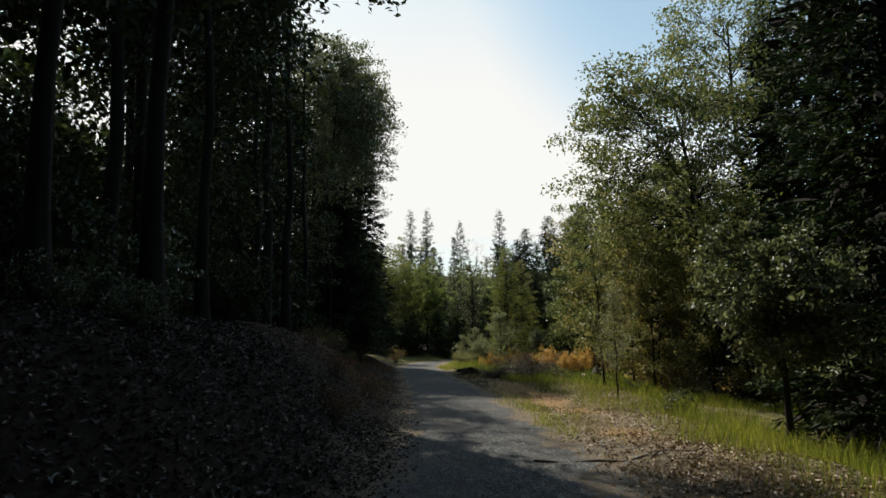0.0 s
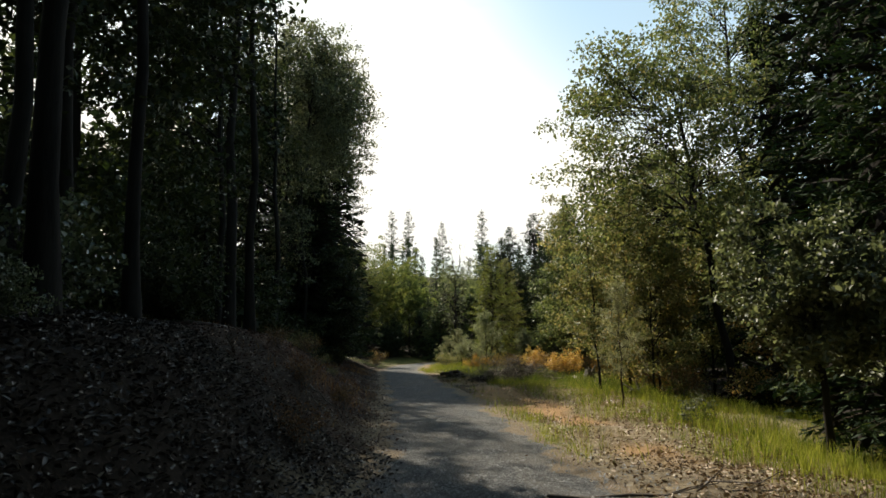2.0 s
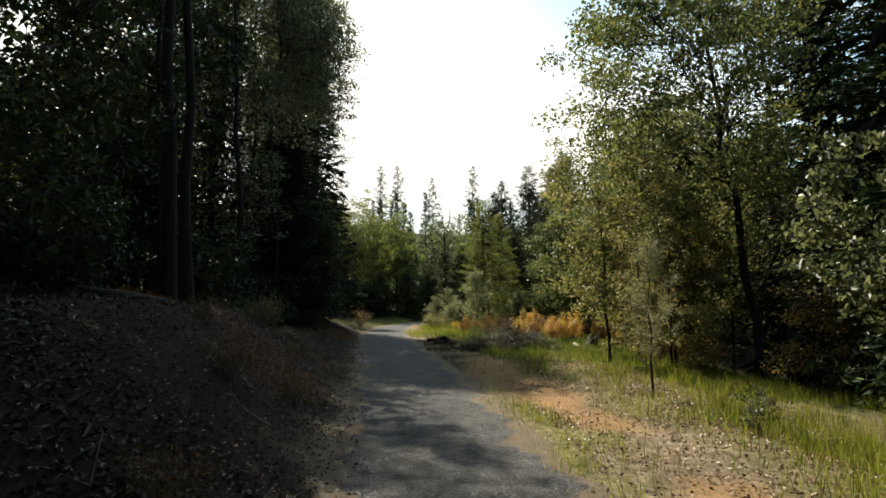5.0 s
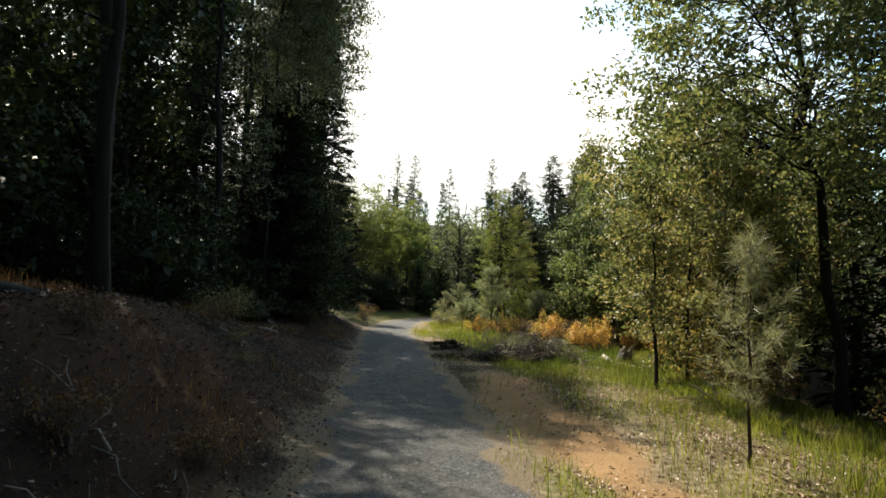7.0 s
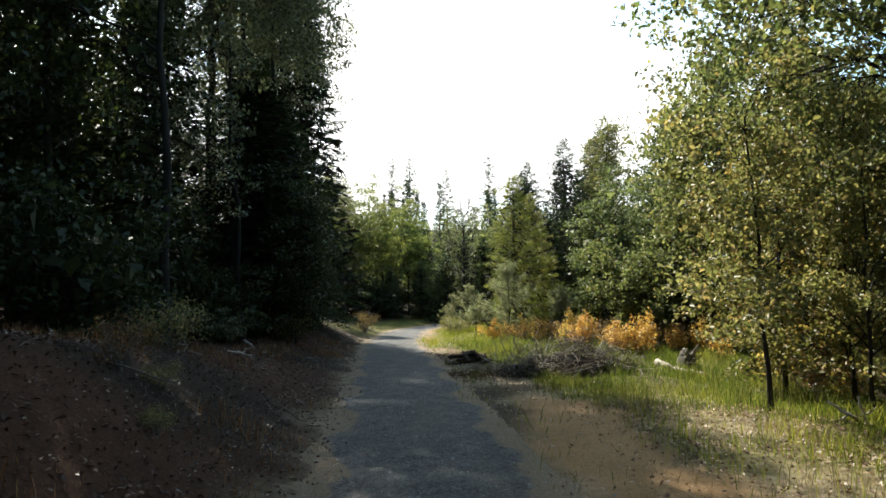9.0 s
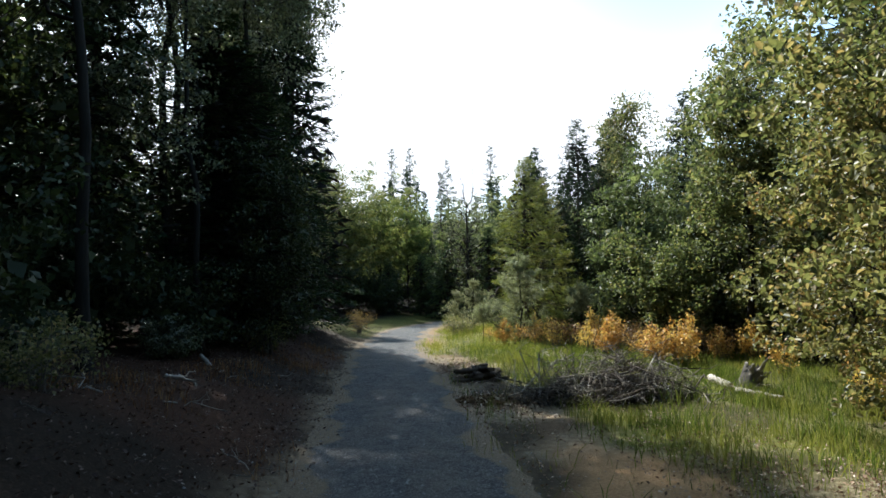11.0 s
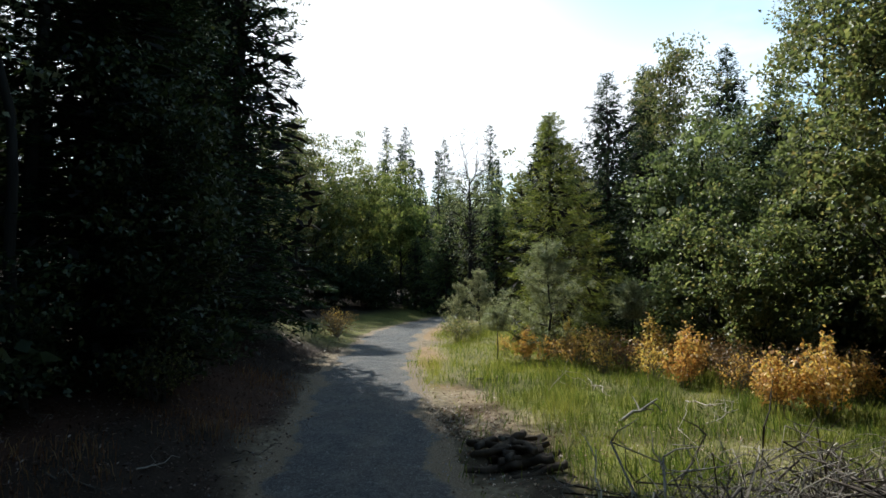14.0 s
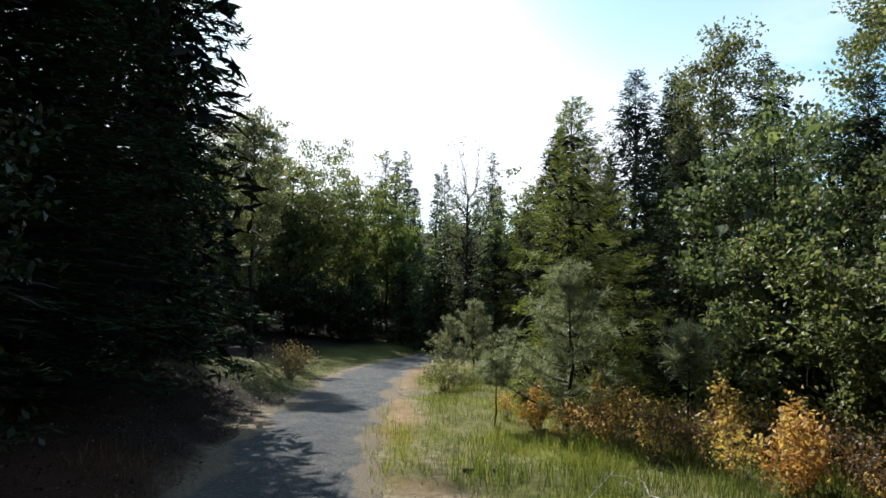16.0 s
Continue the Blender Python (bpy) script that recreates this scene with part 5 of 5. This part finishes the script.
pole = tagged(new("log", log_mesh(213, 2.3, 0.065, [DARKWOOD, CUTWOOD], 0.75, 0.05)), "dark grey fallen log on the shaded bank", "log")
lay(pole, -5.2, 11.35, 0.05, (1, 0.06, -0.125))
pole = tagged(new("log", log_mesh(214, 1.5, 0.035, [DEADWOOD, CUTWOOD], 0.6, 0.03)), "pale thin pole slanting down the bank", "log")
lay(pole, -4.0, 22.6, 0.06, (0.62, -0.95, -0.22))


def build_stump():
    x, y = 4.9, 22.6
    ob = thing("stump", (x, y, float(lie(x, y))), "jagged grey rotten stump in the grass", "stump")
    v, q = tube([(np.array([[0, 0, -0.06], [0, 0, 0.05], [0.01, 0, 0.16], [0.02, 0.01, 0.28], [0.03, 0.02, 0.38]]), np.array([0.3, 0.22, 0.18, 0.16, 0.11]))], 11)
    g = np.random.default_rng(9)
    v += g.normal(size=v.shape) * 0.022
    part("butt", mesh_from("butt", v, q, [BARK_GREY], False), ob)
    for i in range(7):
        me = log_mesh(220 + i, g.uniform(0.2, 0.34), g.uniform(0.025, 0.05), [DEADWOOD, DEADWOOD], 0.5, 0.05, True)
        s = part("splinter", me, ob)
        a = g.uniform(0, 6.28)
        s.matrix_basis = aim((0.07 * math.cos(a), 0.07 * math.sin(a), 0.1 + 0.03 * i), (math.cos(a), math.sin(a), g.uniform(0.5, 2.0)))


build_stump()

# branches lying about
for x, y, up, way, L, r, mat, lab, sd in ((0.72, 6.05, 0.02, (1, 0.02, 0.0), 1.7, 0.014, DARKWOOD, "long thin dark stick lying across the track's edge", 1),
                                       (2.04, 25.1, 0.05, (0.59, 0.35, 0.2), 0.72, 0.028, DEADWOOD, "short grey branch in the grass", 2),
                                       (2.42, 28.4, 0.05, (-0.06, -1, 0.05), 1.9, 0.011, PALEWOOD, "long bleached forked twig in the grass", 3),
                                       (3.33, 26.3, 0.06, (-0.03, -1, 0.16), 1.1, 0.012, PALEWOOD, "bleached thin branch arching over the grass", 4),
                                       (1.48, 27.15, 0.05, (0.5, 0.3, 0.4), 0.6, 0.009, PALEWOOD, "bleached twig in the grass", 5),
                                       (0.95, 21.6, 0.05, (0.12, 0.75, 0.55), 0.75, 0.011, PALEWOOD, "bleached curved twig leaning out of the grass", 6),
                                       (3.0, 24.9, 0.05, (0.8, 0.5, 0.12), 0.7, 0.011, PALEWOOD, "bleached twig in the grass", 7),
                                       (4.8, 16.83, 0.02, (-0.75, 0.05, 0.45), 0.55, 0.032, PALEWOOD, "white forked dead branch sticking up", 8),
                                       (4.74, 16.8, 0.04, (-0.3, -0.1, 0.75), 0.36, 0.026, PALEWOOD, "white forked dead branch sticking up", 9),
                                       (0.51, 28.7, 0.03, (1, -0.1, 0.02), 0.4, 0.025, DARKWOOD, "short dark stick on the dirt", 10),
                                       (-3.6, 20.3, 0.03, (1, -0.4, -0.1), 0.5, 0.03, PALEWOOD, "white broken branch on the bank", 11)):
    st = tagged(new("branch", stick_mesh(300 + sd, L, r, mat, 0.016, 5)), lab, "branch")
    lay(st, x, y, up, way)
rng = random.Random(31)
twigs = [stick_mesh(330 + i, (0.3, 0.42, 0.55, 0.75)[i % 4], (0.005, 0.006, 0.008, 0.01)[i % 4], (DEADWOOD, BARK_GREY, DARKWOOD)[i % 3], 0.08, 2) for i in range(12)]
for i in range(30):
    y = rng.uniform(3.0, 24.0)
    x = float(road_x(y)) - rng.uniform(1.15, 3.0)
    a = rng.uniform(0, 6.283)
    way = Vector((math.cos(a), math.sin(a), 0)) * 0.3
    rise = float(floor_z(x + way.x, y + way.y) - floor_z(x, y))
    st = tagged(new("twig", twigs[i % 12]), ("pale grey", "grey", "dark brown")[i % 3] + " dead twig lying on the leafy bank", "twig", "bank twigs")
    lay(st, x, y, 0.025, (way.x, way.y, rise + 0.02))


def shrub_meshes(seed, h, r, stems, per, leaf, mats, low=0.15, spread=0.12):
    """Many thin stems out of one root, leaves in tufts along their upper halves."""
    rng = np.random.default_rng(seed)
    wood, lv = [], []
    for i in range(stems):
        a, rr = rng.uniform(0, 6.283), r * rng.uniform(0.2, 1.0) ** 0.6
        q = np.array([math.cos(a) * rr, math.sin(a) * rr, h * rng.uniform(0.55, 1.05)])
        p = np.array([math.cos(a) * 0.05, math.sin(a) * 0.05, -0.03])
        path = bend(rng, p, q, 6, 0.1, 0.07)
        wood.append((path, 0.007 * np.linspace(1, 0.3, 6)))
        for k in range(3):
            t = rng.uniform(0.35, 0.95)
            b = np.array([np.interp(t * 5, np.arange(6), path[:, j]) for j in range(3)])
            e = b + rng.normal(size=3) * np.array([1, 1, 0.6]) * 0.22 * h
            e[2] = max(e[2], low)
            tw = bend(rng, b, e, 4, 0.05, 0.1)
            wood.append((tw, 0.004 * np.linspace(1, 0.3, 4)))
            lv.append(e + rng.normal(size=(per, 3)) * spread * h)
        lv.append(q + rng.normal(size=(per, 3)) * spread * h)
    v, qd = blades(rng, np.concatenate(lv), leaf, leaf * 0.6, droop=0.3)
    bv, bq = tube(wood, 4)
    sv, sq = tube([(np.array([[0, 0, -0.1], [0, 0, 0.02], [0.01, 0, 0.12]]), np.array([0.05, 0.04, 0.015]))], 8)
    return (mesh_from("stem", sv, sq, [mats[0]], True), mesh_from("branches", bv, bq, [mats[0]], True), mesh_from("crown", v, qd, [mats[1]]))


def plume_meshes(seed, h, r, stems, per, leaf, mats):
    """A clump of upright stems, each thickly hung with leaves along its upper part."""
    rng = np.random.default_rng(seed)
    wood, lv = [], []
    for i in range(stems):
        a, rr = rng.uniform(0, 6.283), r * rng.uniform(0.05, 1.0) ** 0.6
        tip = np.array([math.cos(a) * rr, math.sin(a) * rr, h * rng.uniform(0.5, 1.05) * (1.05 - 0.35 * rr / r)])
        foot = np.array([math.cos(a) * rr * 0.35, math.sin(a) * rr * 0.35, -0.03])
        path = bend(rng, foot, tip, 6, 0.05, 0.06)
        wood.append((path, 0.006 * np.linspace(1, 0.3, 6)))
        for k in range(per):
            t = rng.uniform(0.38, 1.0)
            p = np.array([np.interp(t * 5, np.arange(6), path[:, j]) for j in range(3)])
            lv.append(p + rng.normal(size=3) * np.array([1, 1, 0.7]) * 0.055 * (1.3 - 0.6 * t))
    v, qd = blades(rng, np.array(lv), leaf, leaf * 0.5, droop=0.5)
    bv, bq = tube(wood, 4)
    sv, sq = tube([(np.array([[0, 0, -0.1], [0, 0, 0.02], [0.01, 0, 0.12]]), np.array([0.05, 0.04, 0.015]))], 8)
    return (mesh_from("stem", sv, sq, [mats[0]], True), mesh_from("branches", bv, bq, [mats[0]], True), mesh_from("crown", v, qd, [mats[1]]))


GOLD = plume_meshes(91, 1.0, 0.36, 24, 40, 0.075, (BARK_GREY, ORANGE))
GOLD_TALL = plume_meshes(96, 1.15, 0.28, 16, 42, 0.075, (BARK_GREY, ORANGE))
GOLD_THIN = plume_meshes(92, 0.9, 0.4, 18, 18, 0.065, (BARK_GREY, ORANGE))
RUSTY = shrub_meshes(93, 0.7, 0.5, 18, 12, 0.055, (BARK_GREY, RUST))
GREEN_LOW = shrub_meshes(94, 0.6, 0.5, 18, 18, 0.05, (BARK_GREY, OAK_YELLOW))
for x, y, mesh, sc, turn in ((4.4, 25.9, GOLD, 0.95, 0), (4.95, 25.7, GOLD, 1.1, 60), (5.35, 26.4, GOLD_TALL, 1.05, 120), (4.75, 26.5, GOLD_THIN, 0.9, 30), (3.95, 28.0, GOLD, 1.0, 200), (4.3, 28.5, GOLD_TALL, 1.0, 30),
                             (3.7, 29.0, GOLD_THIN, 1.0, 300), (4.1, 29.9, GOLD_TALL, 1.05, 10), (4.9, 30.4, GOLD_THIN, 1.0, 80), (2.0, 30.3, GOLD_THIN, 0.85, 150), (1.75, 31.4, GOLD, 0.8, 220), (2.55, 30.0, GOLD_THIN, 0.9, 250),
                             (2.65, 31.0, GOLD_TALL, 0.85, 320), (3.1, 30.6, GOLD_THIN, 1.0, 45), (1.4, 32.2, GOLD_THIN, 0.7, 75), (6.3, 27.0, GOLD, 0.9, 15), (6.9, 26.8, GOLD_TALL, 0.95, 95), (7.5, 27.3, GOLD, 1.0, 335),
                             (3.4, 31.9, GOLD_THIN, 1.0, 55), (5.7, 20.9, GOLD_THIN, 1.0, 110), (6.1, 19.2, GOLD_THIN, 1.0, 210), (6.5, 24.6, GOLD_THIN, 1.0, 10), (3.55, 28.5, GOLD_THIN, 0.85, 160), (4.5, 27.2, GOLD_THIN, 0.9, 240), (2.95, 29.4, GOLD_THIN, 0.8, 20)):
    tree("autumn_shrub", x, y, mesh, "shrub with golden orange autumn leaves in the brush", "autumn shrubs", turn, sc, category="shrub")
for x, y, mesh, sc, turn in ((5.0, 28.3, RUSTY, 1.0, 0), (4.6, 27.4, RUSTY, 0.9, 25), (3.1, 30.0, RUSTY, 0.9, 310), (5.7, 27.4, RUSTY, 1.0, 70), (3.5, 29.5, RUSTY, 0.9, 50), (6.6, 27.6, RUSTY, 1.0, 100), (2.5, 30.5, RUSTY, 0.8, 150), (4.7, 29.3, RUSTY, 1.0, 200),
                             (5.7, 19.6, RUSTY, 1.1, 250), (5.9, 17.4, RUSTY, 1.0, 300), (-1.2, 6.95, RUSTY, 0.45, 30), (-1.35, 10.9, RUSTY, 0.4, 130), (-1.7, 9.8, RUSTY, 0.5, 90), (-2.4, 11.2, RUSTY, 0.4, 60),
                             (-2.6, 14.6, RUSTY, 0.5, 10), (-3.2, 36.6, RUSTY, 1.0, 10), (-3.4, 38.3, GOLD_THIN, 1.0, 80)):
    tree("rusty_shrub", x, y, mesh, "twiggy shrub with rust-brown leaves", "rusty shrubs", turn, sc, category="shrub")
for x, y, sc, turn in ((0.42, 35.6, 1.0, 0), (0.9, 36.2, 0.9, 80), (-2.35, 14.8, 0.3, 140), (-2.0, 13.9, 0.25, 20), (-3.4, 17.4, 0.9, 220), (-3.6, 25.0, 1.0, 30)):
    tree("green_shrub", x, y, GREEN_LOW, "low shrub with yellow-green leaves", "green shrubs", turn, sc, category="shrub")
WEED = shrub_meshes(95, 0.55, 0.2, 6, 9, 0.075, (BARK_GREY, GREY_LEAF), spread=0.07)
for x, y, sc, turn in ((3.3, 10.0, 0.6, 0), (3.75, 10.9, 0.7, 90)):
    tree("weed", x, y, WEED, "tall grey-leaved weed in the grass", "verge weeds", turn, sc, category="weed")
